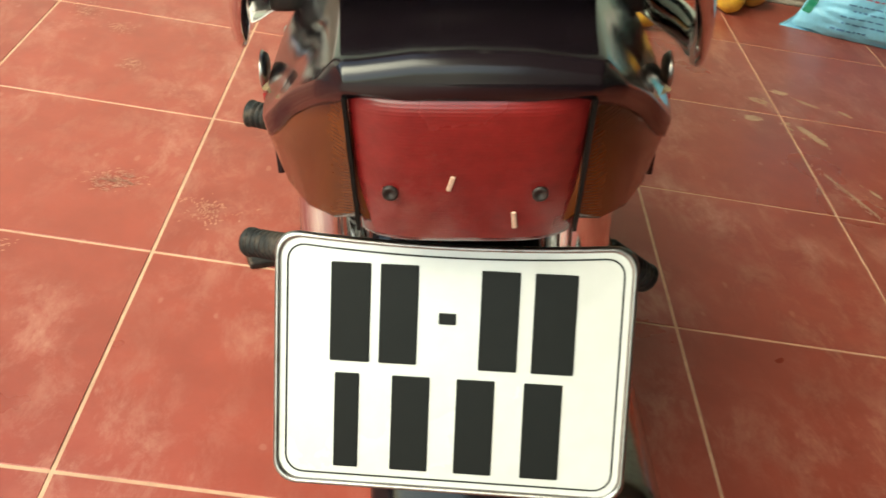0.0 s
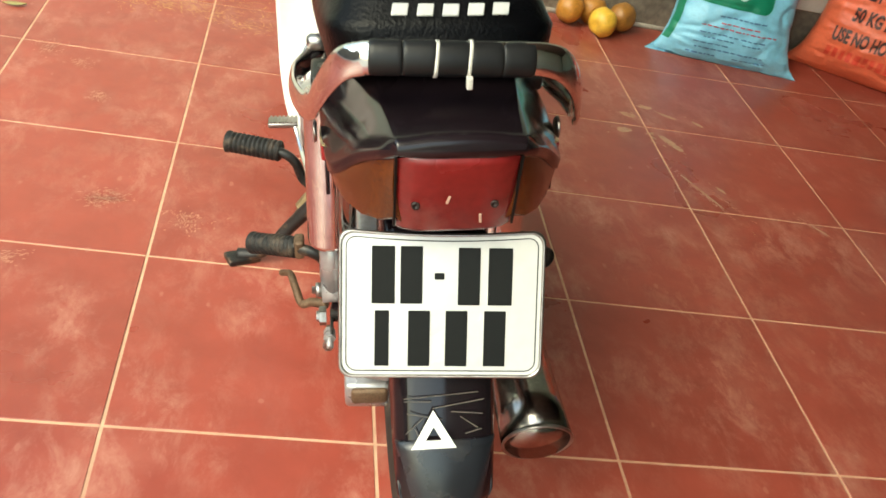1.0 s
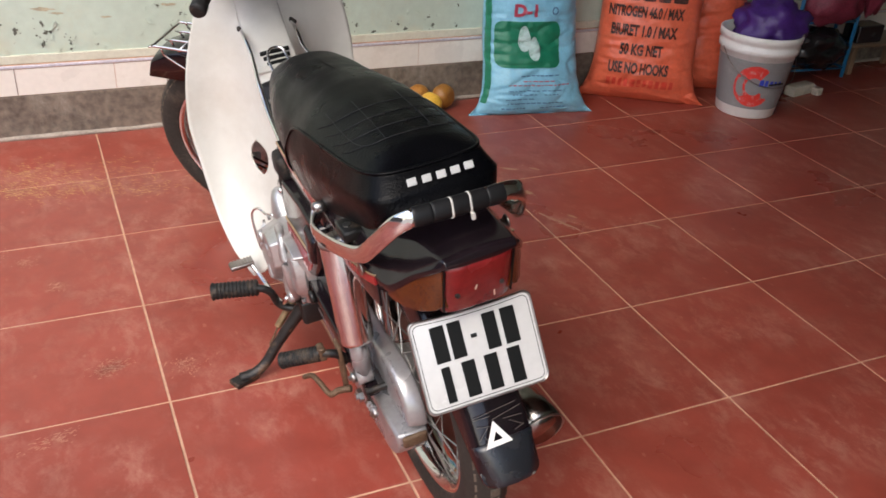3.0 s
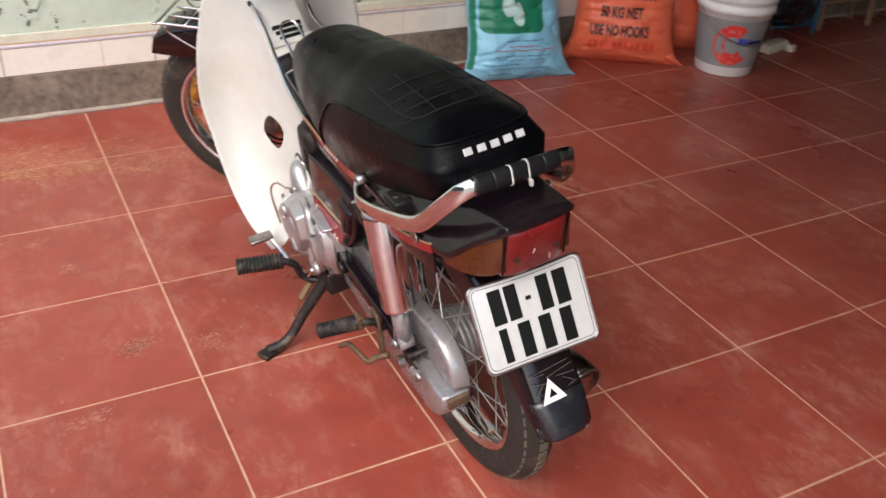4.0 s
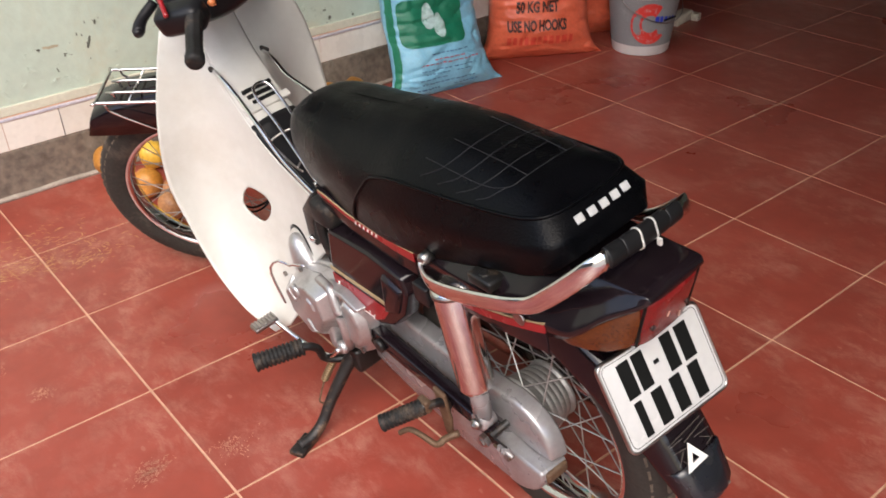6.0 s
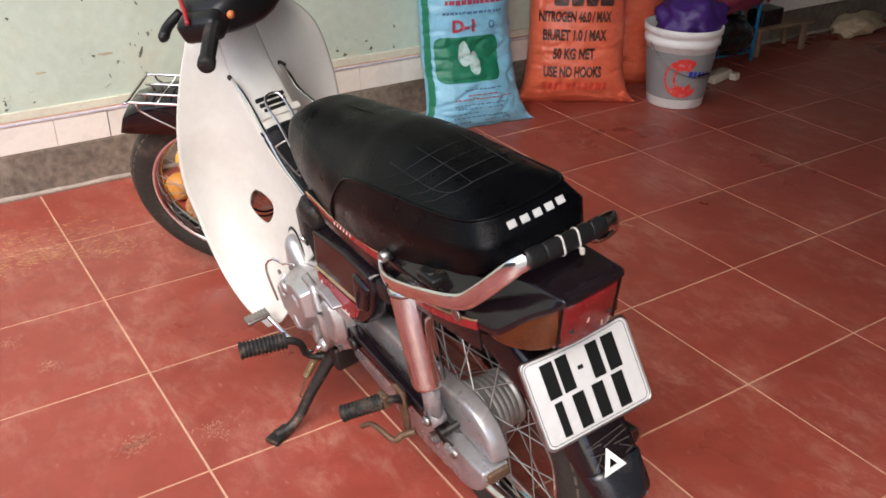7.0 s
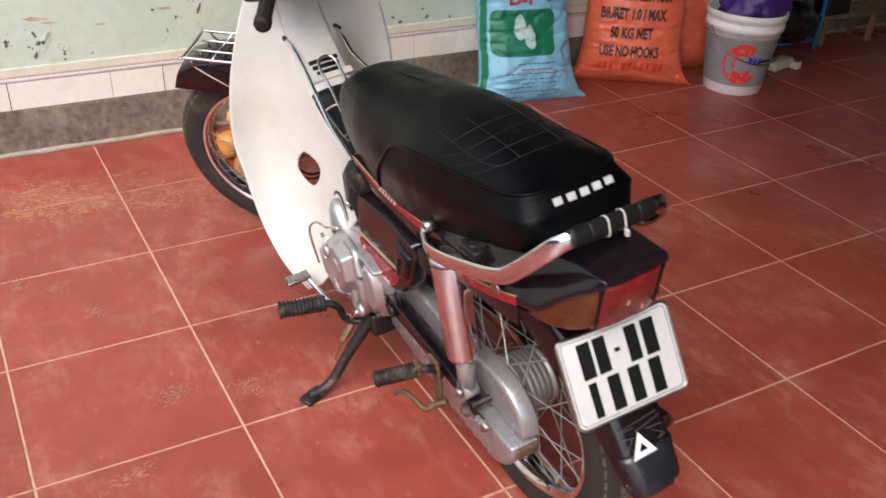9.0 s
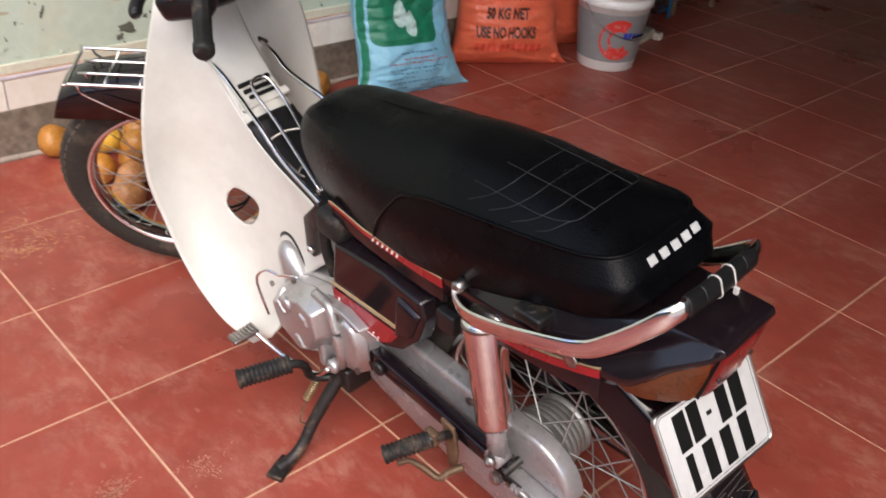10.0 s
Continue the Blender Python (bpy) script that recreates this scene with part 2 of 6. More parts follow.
M_CEIL = material("unseen_ceiling_grey", (0.12, 0.11, 0.10), 0.8, vary=0.1, scale=2)
M_EARTH = material("yard_concrete", (0.40, 0.36, 0.31), 0.9, vary=0.2, scale=2, bump=0.3)
M_BLUE = material("blue_woven_sack", (0.22, 0.51, 0.68), 0.38, vary=0.12, scale=10, bump=0.35, bump_scale=140, dirt=(0.30, 0.48, 0.56), dirt_amount=0.35, dirt_scale=9)
M_ORANGE = material("orange_woven_sack", (0.74, 0.145, 0.072), 0.36, vary=0.14, scale=8, bump=0.35, bump_scale=140, dirt=(0.74, 0.24, 0.14), dirt_amount=0.35, dirt_scale=10)
M_GREEN = material("green_print", (0.010, 0.175, 0.095), 0.45, vary=0.08)
M_PALE_PRINT = material("pale_green_print", (0.46, 0.62, 0.60), 0.5, vary=0.25, scale=40, dirt=(0.05, 0.26, 0.18), dirt_amount=0.5, dirt_scale=30)
M_NAVY = material("navy_print", (0.07, 0.16, 0.30), 0.5, vary=0.25, scale=50)
M_MAROON = material("red_print", (0.42, 0.05, 0.09), 0.5, vary=0.15, scale=50)
M_FADED = material("faded_black_print", (0.055, 0.026, 0.022), 0.55, vary=0.5, scale=60, dirt=(0.50, 0.12, 0.07), dirt_amount=0.6, dirt_scale=45)
M_RED_FADE = material("faded_red_print", (0.66, 0.062, 0.036), 0.45, vary=0.2, scale=50, dirt=(0.72, 0.14, 0.07), dirt_amount=0.8, dirt_scale=45)
M_BUCKET = material("white_bucket_plastic", (0.80, 0.785, 0.75), 0.35, vary=0.05, dirt=(0.42, 0.38, 0.33), dirt_amount=0.4, dirt_scale=9)
M_LABEL = material("grey_bucket_print", (0.24, 0.24, 0.24), 0.4, vary=0.08, dirt=(0.38, 0.37, 0.355), dirt_amount=0.4, dirt_scale=25)
M_LOGO = material("scuffed_red_print", (0.66, 0.04, 0.03), 0.4, vary=0.1, dirt=(0.50, 0.46, 0.44), dirt_amount=0.8, dirt_scale=60)
M_BLUE_INK = material("blue_print", (0.03, 0.05, 0.42), 0.4)
M_STRIP = material("dirty_cream_plastic", (0.60, 0.55, 0.45), 0.5, vary=0.2, scale=25, dirt=(0.18, 0.15, 0.11), dirt_amount=0.8, dirt_scale=22)
M_BAG = material("purple_film_bag", (0.060, 0.018, 0.16), 0.42, vary=0.35, scale=12, bump=0.5, bump_scale=30)
M_WINE = material("wine_red_cloth", (0.22, 0.03, 0.055), 0.6, vary=0.4, scale=18, bump=0.4)
M_DARKBAG = material("black_film_bag", (0.012, 0.012, 0.014), 0.25, vary=0.4, coat=0.3)
M_FRAME = material("blue_enamel_tube", (0.018, 0.17, 0.36), 0.35, vary=0.1)
M_WOOD = material("dull_worn_wood", (0.20, 0.125, 0.075), 0.65, vary=0.25, scale=14, bump=0.2)
M_CLOTH = material("beige_rag_cloth", (0.48, 0.36, 0.22), 0.85, vary=0.25, scale=20, bump=0.5)
M_FRUIT = material("orange_yellow_rind", (0.43, 0.185, 0.030), 0.45, vary=0.3, scale=14, bump=0.2, bump_scale=50, island=0.3, dirt=(0.20, 0.085, 0.035), dirt_amount=0.85, dirt_scale=12)
M_FRUIT_GREEN = material("green_rind", (0.075, 0.115, 0.022), 0.42, vary=0.25, scale=14)
M_FRUIT_YELLOW = material("yellow_rind", (0.56, 0.33, 0.04), 0.45, vary=0.25, scale=12, bump=0.15, bump_scale=50, island=0.25, dirt=(0.33, 0.15, 0.04), dirt_amount=0.6, dirt_scale=12)
M_FRUIT_BROWN = material("overripe_brown_rind", (0.42, 0.19, 0.075), 0.5, vary=0.4, scale=12, bump=0.2, bump_scale=40, dirt=(0.52, 0.40, 0.24), dirt_amount=0.8, dirt_scale=9)
M_LEAF = material("dry_leaf", (0.30, 0.25, 0.10), 0.7, vary=0.3, scale=60)


# ---- mesh helpers ----
def part(name, bm, mat, parent=None, label="", smooth=True, bevel=0.0, solid=0.0, sub=0, kind="", hard=False):
    """Link a bmesh as one mesh object under a thing or a part."""
    bmesh.ops.recalc_face_normals(bm, faces=bm.faces)
    me = bpy.data.meshes.new(name)
    bm.to_mesh(me)
    bm.free()
    me.materials.append(mat)
    for p in me.polygons:
        p.use_smooth = smooth
    ob = new(name, me)
    if parent is not None:
        ob.parent = parent
    if solid:
        s = ob.modifiers.new("solid", "SOLIDIFY")
        s.thickness, s.offset = solid, 0
    if bevel:
        v = ob.modifiers.new("bevel", "BEVEL")
        v.width, v.segments, v.limit_method, v.angle_limit = bevel, 3, "ANGLE", radians(32)
        v.harden_normals = hard
    if sub:
        s = ob.modifiers.new("sub", "SUBSURF")
        s.levels = s.render_levels = sub
    if label:
        ob["label"] = label
    if kind:
        ob["kind"] = kind
    return ob


def thing(name, label, category, m=None, group="", kind=""):
    ob = new(name)
    ob.empty_display_size = 0.1
    if m is not None:
        ob.matrix_basis = m
    return tagged(ob, label, category, group, kind)


def spline(points, steps=6):
    """Points of a smooth curve through the given points."""
    p = [Vector(q) for q in points]
    p = [p[0] * 2 - p[1]] + p + [p[-1] * 2 - p[-2]]
    out = []
    for i in range(1, len(p) - 2):
        a, b, c, d = p[i - 1:i + 3]
        for k in range(steps):
            t = k / steps
            out.append(0.5 * ((2 * b) + (c - a) * t + (2 * a - 5 * b + 4 * c - d) * t * t + (3 * b - a - 3 * c + d) * t ** 3))
    return out + [p[-2]]


def loft(rings, closed=True, caps=True, bm=None):
    bm = bm or bmesh.new()
    rows = [[bm.verts.new(v) for v in r] for r in rings]
    n = len(rows[0])
    for a, b in zip(rows, rows[1:]):
        for i in range(n if closed else n - 1):
            j = (i + 1) % n
            bm.faces.new((a[i], a[j], b[j], b[i]))
    if caps and closed:
        bm.faces.new(rows[0])
        bm.faces.new(rows[-1])
    return bm


def tube(points, r, segs=10, steps=6, bm=None, wide=1.0, up=(0, 0, 1)):
    """A round or oval bar along a smooth line; r is a radius or one for each given point. wide stretches it along up."""
    pts = spline(points, steps) if steps > 1 else [Vector(q) for q in points]
    rad = [r] * len(pts) if not isinstance(r, (list, tuple)) else [float(np.interp(i / (len(pts) - 1), np.linspace(0, 1, len(r)), r)) for i in range(len(pts))]
    rings = []
    for i, p in enumerate(pts):
        d = (pts[min(i + 1, len(pts) - 1)] - pts[max(i - 1, 0)]).normalized()
        u = Vector(up)
        if abs(d.dot(u)) > 0.95:
            u = Vector((0, 1, 0)) if abs(d.y) < 0.9 else Vector((1, 0, 0))
        s = d.cross(u).normalized()
        u = s.cross(d).normalized()
        rings.append([p + rad[i] * (math.cos(a) * s + math.sin(a) * wide * u) for a in np.linspace(0, 2 * math.pi, segs, endpoint=False)])
    return loft(rings, bm=bm)


def revolve(profile, m=None, segs=40, bm=None, caps=False):
    """Turn (radius, along) pairs round the x axis."""
    m = m or Matrix()
    rings = [[m @ Vector((x, r * math.cos(a), r * math.sin(a))) for a in np.linspace(0, 2 * math.pi, segs, endpoint=False)] for r, x in profile]
    return loft(rings, caps=caps, bm=bm)


def prism(outline, x0, x1, inset=0.0, bm=None):
    """An outline of (y, z) drawn out along x; the far end may be smaller."""
    cy, cz = np.mean([p[0] for p in outline]), np.mean([p[1] for p in outline])
    k = 1 - inset
    rings = [[Vector((x0, y, z)) for y, z in outline], [Vector((x1, cy + (y - cy) * k, cz + (z - cz) * k)) for y, z in outline]]
    return loft(rings, bm=bm)


def block(x0, x1, y0, y1, z0, z1, m=None, bm=None):
    bm = bm or bmesh.new()
    m = m or Matrix()
    v = [bm.verts.new(m @ Vector((x, y, z))) for x in (x0, x1) for y in (y0, y1) for z in (z0, z1)]
    for f in ((0, 1, 3, 2), (4, 6, 7, 5), (0, 4, 5, 1), (2, 3, 7, 6), (0, 2, 6, 4), (1, 5, 7, 3)):
        bm.faces.new([v[i] for i in f])
    return bm


def moved(bm, m):
    for v in bm.verts:
        v.co = m @ v.co
    return bm


def text_mesh(body, size, width=None, bold=0.0):
    """Flat letters in the x-y plane, centred, as a bmesh."""
    cu = bpy.data.curves.new("letters", "FONT")
    cu.body, cu.size, cu.align_x, cu.align_y, cu.offset = body, size, "CENTER", "CENTER", bold
    cu.resolution_u = 3
    ob = bpy.data.objects.new("letters", cu)
    scene.collection.objects.link(ob)
    me = bpy.data.meshes.new_from_object(ob.evaluated_get(bpy.context.evaluated_depsgraph_get()))
    bpy.data.objects.remove(ob)
    bpy.data.curves.remove(cu)
    bm = bmesh.new()
    bm.from_mesh(me)
    bpy.data.meshes.remove(me)
    if width:
        w = max(v.co.x for v in bm.verts) - min(v.co.x for v in bm.verts)
        for v in bm.verts:
            v.co.x *= width / w
    return bm


# ---- the porch ----
T = 0.4
WALL_Y = 1.985
floor = tagged(part("floor", block(-2.8, 7.2, -2.4, 2.1, -0.15, -0.0016), M_GROUT, smooth=False), "red clay tile floor with pale tan grout lines", "floor", kind="structure")
tagged(part("ground", block(-300, 300, -300, 300, -0.6, -0.156), M_EARTH, smooth=False), "pale concrete yard outside the porch", "ground", kind="structure")

wall_north = tagged(part("wall_north", block(-2.8, 7.2, WALL_Y + 0.012, WALL_Y + 0.2, 0, 2.7), M_WALL, smooth=False), "mint green painted wall with flaking patches", "wall", kind="structure")
plinth = tagged(part("baseboard", block(-2.8, 7.2, WALL_Y - 0.002, WALL_Y + 0.02, 0, 0.155), M_PLINTH, smooth=False, bevel=0.006), "rough dirty grey cement plinth along the wall", "baseboard", kind="structure")
trim = tagged(part("trim", block(-2.8, 7.2, WALL_Y + 0.002, WALL_Y + 0.02, 0.155, 0.262), M_GROUT, smooth=False), "cream skirting tiles with a lilac line on top", "trim", kind="structure")
line = part("top_line", block(-2.8, 7.2, WALL_Y - 0.004, WALL_Y + 0.01, 0.250, 0.2595), M_LILAC, trim, "lilac glazed edge", smooth=False, bevel=0.002)
part("wall_lip", block(-2.8, 7.2, WALL_Y + 0.004, WALL_Y + 0.016, 0.2625, 0.292), M_LIP, wall_north, "cream unpainted strip over the skirting", smooth=False, bevel=0.003)
for x in (0.1582, 0.6482):
    part("dark_joint", block(x - 0.0020, x - 0.0004, WALL_Y - 0.0012, WALL_Y + 0.002, 0.157, 0.247), M_INK, trim, "dark open joint", smooth=False)
bm = bmesh.new()
rows = []
for k in range(401):
    x = -2.8 + k * 0.025
    u, v = 0.006 * noise.noise(Vector((x * 6, 0, 0))) + 0.003 * noise.noise(Vector((x * 23, 5, 0))), 0.004 * noise.noise(Vector((x * 9, 9, 0)))
    rows.append([Vector((x, WALL_Y + 0.005, 0.002)), Vector((x, WALL_Y - 0.015 + u, 0.0)), Vector((x, WALL_Y - 0.010 + u, 0.010 + v)), Vector((x, WALL_Y + 0.005, 0.015 + v))])
part("mortar_strip", loft(rows, closed=False, bm=bm), M_MORTAR, plinth, "pale mortar along the floor edge")
# end wall beyond the view, added to shut out sky on the right
tagged(part("wall_east_unseen", block(7.2, 7.4, -2.4, 2.2, -0.15, 2.7), M_WALL, smooth=False), "unseen mint green wall added to close the right end", "wall", kind="structure")
# added behind the camera to keep daylight off the right-hand floor
tagged(part("wall_south_unseen", block(0.9, 7.4, -2.6, -2.4, -0.15, 2.7), M_WALL, smooth=False), "unseen mint green wall added to dim the right side", "wall", kind="structure")
# unseen ceiling; its left edge sets how daylight falls off to the right
tagged(part("ceiling", block(0.12, 7.4, -2.6, 2.2, 2.7, 2.85), M_CEIL, smooth=False), "unseen grey ceiling added to block sky light on the right", "ceiling", kind="structure")

# out of view: added to hide the low sky from the cowl and chrome
tagged(part("wall_west_unseen", block(-5.0, -4.8, -6.0, 4.0, -0.156, 2.1), M_PLINTH, smooth=False), "unseen grey wall added to darken low reflections from the left", "wall", kind="structure")

# ---- the motorcycle ----
# its own frame: x to its right, y ahead, z up, from where the back tyre meets the floor; it leans on its side stand
BIKE = pose(0.86, 0.0, 0.0, 0, 0, 1.0) @ pose(0, 0, 0, 0, -9.5, 0)
bike = thing("motorcycle", "old dark plum motorcycle with white leg shields on side stand", "motorcycle", BIKE)
AXIS_P, AXIS_D = Vector((0, 1.275, 0)), Vector((0, -math.sin(radians(27)), math.cos(radians(27))))
STEER = Matrix.Translation(AXIS_P) @ Matrix.Rotation(radians(44.5), 4, AXIS_D) @ Matrix.Translation(-AXIS_P)
R_TYRE = 0.277
# the front wheel's own frame, as it stands turned and leaning on the floor
FRONT = BIKE.inverted() @ pose(0.765, 1.125, 0.2706, 0, -15.75, 50.9) @ pose(0, -1.185, -R_TYRE)


def wheel(name, m, label):
    """A wire wheel round its axle: rim, tyre with tread blocks, hub and spokes."""
    rim = part(name, revolve([(0.207 * 0.965, -0.012), (0.212 * 0.965, -0.026), (0.224 * 0.965, -0.027), (0.226 * 0.965, -0.023), (0.214 * 0.965, -0.020), (0.210 * 0.965, -0.008), (0.210 * 0.965, 0.008), (0.214 * 0.965, 0.020), (0.226 * 0.965, 0.023), (0.224 * 0.965, 0.027), (0.212 * 0.965, 0.026), (0.207 * 0.965, 0.012), (0.203 * 0.965, 0.0), (0.207 * 0.965, -0.012)], segs=72), M_CHROME, bike, label)
    rim.matrix_local = m
    prof = []
    for a in np.linspace(-2.15, 2.15, 19):
        prof.append((0.239 + 0.038 * math.cos(a) - (0.004 if abs(a) > 1.7 else 0), 0.034 * math.sin(a)))
    part("tyre", revolve(prof + [(0.208, 0.0), prof[0]], segs=72), M_TYRE, rim, "dusty black tyre")
    bm = bmesh.new()
    for i in range(64):
        for row, (c, w) in enumerate(((-0.021, 0.010), (-0.0005, 0.012), (0.021, 0.010))):
            a0 = 2 * math.pi * (i + (0.5 if row == 1 else 0)) / 64
            skew = 0.012 if row != 1 else 0.0
            ring = []
            for rr, k in ((0.2715 if row == 1 else 0.262, 1.0), (0.2790 if row == 1 else 0.2700, 0.85)):
                for sx, sa in ((-1, -1), (1, -1), (1, 1), (-1, 1)):
                    x = c + sx * w * 0.5 * k * 1.3
                    drop = -0.006 * abs(sx - (1 if c < 0 else -1)) / 2 if row != 1 else 0.0
                    ang = a0 + sa * 0.036 * k + skew * sx * (1 if c > 0 else -1)
                    ring.append(bm.verts.new((x, (rr + drop) * math.cos(ang), (rr + drop) * math.sin(ang))))
            for f in ((4, 5, 6, 7), (0, 1, 5, 4), (1, 2, 6, 5), (2, 3, 7, 6), (3, 0, 4, 7)):
                bm.faces.new([ring[j] for j in f])
    part("tread", bm, M_TREAD, rim, "worn block tread", smooth=False, kind="stuff")
    hub = [(0.0, -0.038), (0.030, -0.038), (0.034, -0.036), (0.062, -0.034), (0.065, -0.031), (0.064, -0.028)]
    for k in range(5):
        x = -0.026 + k * 0.0105
        hub += [(0.061 - 0.0022 * k, x), (0.060 - 0.0022 * k, x + 0.007), (0.0585 - 0.0022 * k, x + 0.008), (0.0585 - 0.0022 * k, x + 0.010)]
    hub += [(0.054, 0.028), (0.054, 0.033), (0.048, 0.036), (0.02, 0.038), (0.0, 0.038)]
    part("hub", revolve(hub, segs=40), M_HUB, rim, "ribbed aluminium hub")
    part("axle", revolve([(0.0, -0.100), (0.007, -0.100), (0.007, 0.100), (0.0, 0.100)], segs=12), M_BLACK_STEEL, rim)
    bm = tube([(0, 0, 0), (0, 0, 1)], 0.0013, segs=5, steps=1)
    me = bpy.data.meshes.new("spoke")
    bm.to_mesh(me)
    bm.free()
    me.materials.append(M_HUB)
    for i in range(36):
        side = -1 if i % 2 else 1
        a = 2 * math.pi * i / 36
        lead = (1 if (i // 2) % 2 else -1) * 0.95
        p = Vector((side * 0.040, 0.050 * math.cos(a + lead), 0.050 * math.sin(a + lead)))
        q = Vector((side * 0.004, 0.198 * math.cos(a), 0.198 * math.sin(a)))
        s = new("spoke", me)
        s.parent = rim
        s.matrix_local = Matrix.Translation(p) @ (q - p).to_track_quat("Z", "Y").to_matrix().to_4x4() @ Matrix.Diagonal((1, 1, (q - p).length, 1))
    return rim


wheel("rear_wheel", pose(0, -0.010, 0.283) @ Matrix.Diagonal((1.12, 1.022, 1.022, 1)), "chromed rear wheel with wire spokes")
wheel("front_wheel", FRONT @ pose(0, 1.185, R_TYRE), "chromed front wheel turned to the left")

# seat: lines from the nose along the left side to the back, for the edge of the top pad, the widest part and the lower edge
PAD_EDGE = [(0, 0.514, 0.706), (-0.034, 0.507, 0.708), (-0.060, 0.480, 0.716), (-0.074, 0.435, 0.722), (-0.085, 0.37, 0.724), (-0.094, 0.30, 0.723), (-0.100, 0.24, 0.722), (-0.104, 0.18, 0.727), (-0.106, 0.12, 0.741), (-0.104, 0.06, 0.750), (-0.100, 0.0, 0.757), (-0.096, -0.05, 0.763), (-0.091, -0.10, 0.770), (-0.086, -0.130, 0.775), (-0.075, -0.153, 0.779), (-0.055, -0.163, 0.780), (-0.028, -0.166, 0.780), (0, -0.167, 0.780)]
WIDEST = [(0, 0.531, 0.660), (-0.043, 0.522, 0.660), (-0.072, 0.490, 0.660), (-0.087, 0.440, 0.660), (-0.100, 0.37, 0.660), (-0.109, 0.30, 0.662), (-0.115, 0.24, 0.666), (-0.118, 0.18, 0.673), (-0.119, 0.12, 0.685), (-0.118, 0.06, 0.697), (-0.115, 0.0, 0.709), (-0.111, -0.05, 0.719), (-0.107, -0.10, 0.730), (-0.104, -0.140, 0.740), (-0.096, -0.172, 0.750), (-0.076, -0.187, 0.755), (-0.038, -0.191, 0.757), (0, -0.192, 0.758)]
LOWER = [(0, 0.520, 0.610), (-0.038, 0.512, 0.608), (-0.064, 0.480, 0.604), (-0.078, 0.440, 0.600), (-0.088, 0.37, 0.596), (-0.096, 0.30, 0.586), (-0.100, 0.24, 0.588), (-0.102, 0.18, 0.594), (-0.102, 0.12, 0.604), (-0.101, 0.06, 0.622), (-0.100, 0.0, 0.642), (-0.098, -0.05, 0.660), (-0.096, -0.10, 0.677), (-0.094, -0.140, 0.690), (-0.088, -0.178, 0.711), (-0.071, -0.198, 0.729), (-0.038, -0.204, 0.735), (0, -0.206, 0.737)]
CROWN = [(-0.167, 0.782), (-0.15, 0.790), (-0.12, 0.797), (-0.05, 0.802), (0.05, 0.803), (0.14, 0.797), (0.22, 0.785), (0.30, 0.769), (0.37, 0.760), (0.435, 0.749), (0.48, 0.738), (0.514, 0.716)]


def crown(y):
    return float(np.interp(y, [c[0] for c in CROWN], [c[1] for c in CROWN]))


def both_sides(line):
    """A closed ring from a line along the left side."""
    half = spline(line, 5)
    return half + [Vector((-p.x, p.y, p.z)) for p in reversed(half[1:-1])]


edge_r, wide_r, low_r = both_sides(PAD_EDGE), both_sides(WIDEST), both_sides(LOWER)
rings = []
for f in (0.0, 0.16, 0.32, 0.48, 0.62, 0.74, 0.84, 0.92, 0.97, 1.0):
    ring = []
    for p in edge_r:
        y0 = max(-0.105, min(0.44, p.y))
        y = y0 + (p.y - y0) * f
        ring.append(Vector((p.x * f + (1e-4 if p.x >= 0 else -1e-4), y, p.z + (crown(y) - p.z) * (1 - f ** 2.7))))
    rings.append(ring)
# a crisp edge behind the riders' part, a soft one towards the nose
rings.append([p + Vector((p.x * 0.012, 0, -0.0022)) for p in edge_r])
for t in (0.16, 0.36, 0.58, 0.80, 1.0):
    ring = []
    for p, q in zip(edge_r, wide_r):
        k = t if p.y < 0.12 else t - 0.32 * t * (1 - t) * min(1.0, (p.y - 0.12) / 0.12)
        out = math.sin(t * math.pi / 2)
        m = min(1.0, max(0.0, (p.y - 0.12) / 0.14))
        kx = t * (1 - m) + out * m
        ring.append(Vector((p.x + (q.x - p.x) * kx, p.y + (q.y - p.y) * kx, p.z + (q.z - p.z) * k)))
    rings.append(ring)
for t in (0.25, 0.5, 0.75, 0.92, 1.0):
    rings.append([Vector((q.x + (r.x - q.x) * t ** 1.8, q.y + (r.y - q.y) * t ** 1.5, q.z + (r.z - q.z) * t)) for q, r in zip(wide_r, low_r)])
rings.append([Vector((r.x * 0.93, r.y * 0.985, r.z - 0.002)) for r in low_r])
rings.append([Vector((r.x * 0.80, r.y * 0.95, r.z + 0.006)) for r in low_r])
seat = part("seat", loft(rings), M_VINYL, bike, "black grained vinyl dual seat")
# piping: up from the lower edge of the side, then along the edge of the pad and round the back
line = [p for p in spline(PAD_EDGE, 5) if p.y < 0.165]
rise = [Vector((-0.101, 0.272, 0.600)), Vector((-0.1095, 0.258, 0.622)), Vector((-0.1145, 0.240, 0.652)), Vector((-0.1135, 0.222, 0.678)), Vector((-0.1095, 0.203, 0.702)), Vector((-0.1065, 0.184, 0.720))]
path = [p + Vector((-0.0014, 0, 0.0002)) for p in rise + line[1:]]
part("piping", tube(path + [Vector((-p.x, p.y, p.z)) for p in reversed(path[:-1])], 0.0027, segs=6, steps=2), M_VINYL, seat, "black piping seam")


def on_seat(x, y):
    left = sorted((p.y, -p.x, p.z) for p in spline(PAD_EDGE, 4))
    xe, ze = (float(np.interp(y, [p[0] for p in left], [p[k] for p in left])) for k in (1, 2))
    f = min(1.0, abs(x) / xe)
    return Vector((x, y, ze + (crown(y) - ze) * (1 - f ** 2.7) + 0.0004))


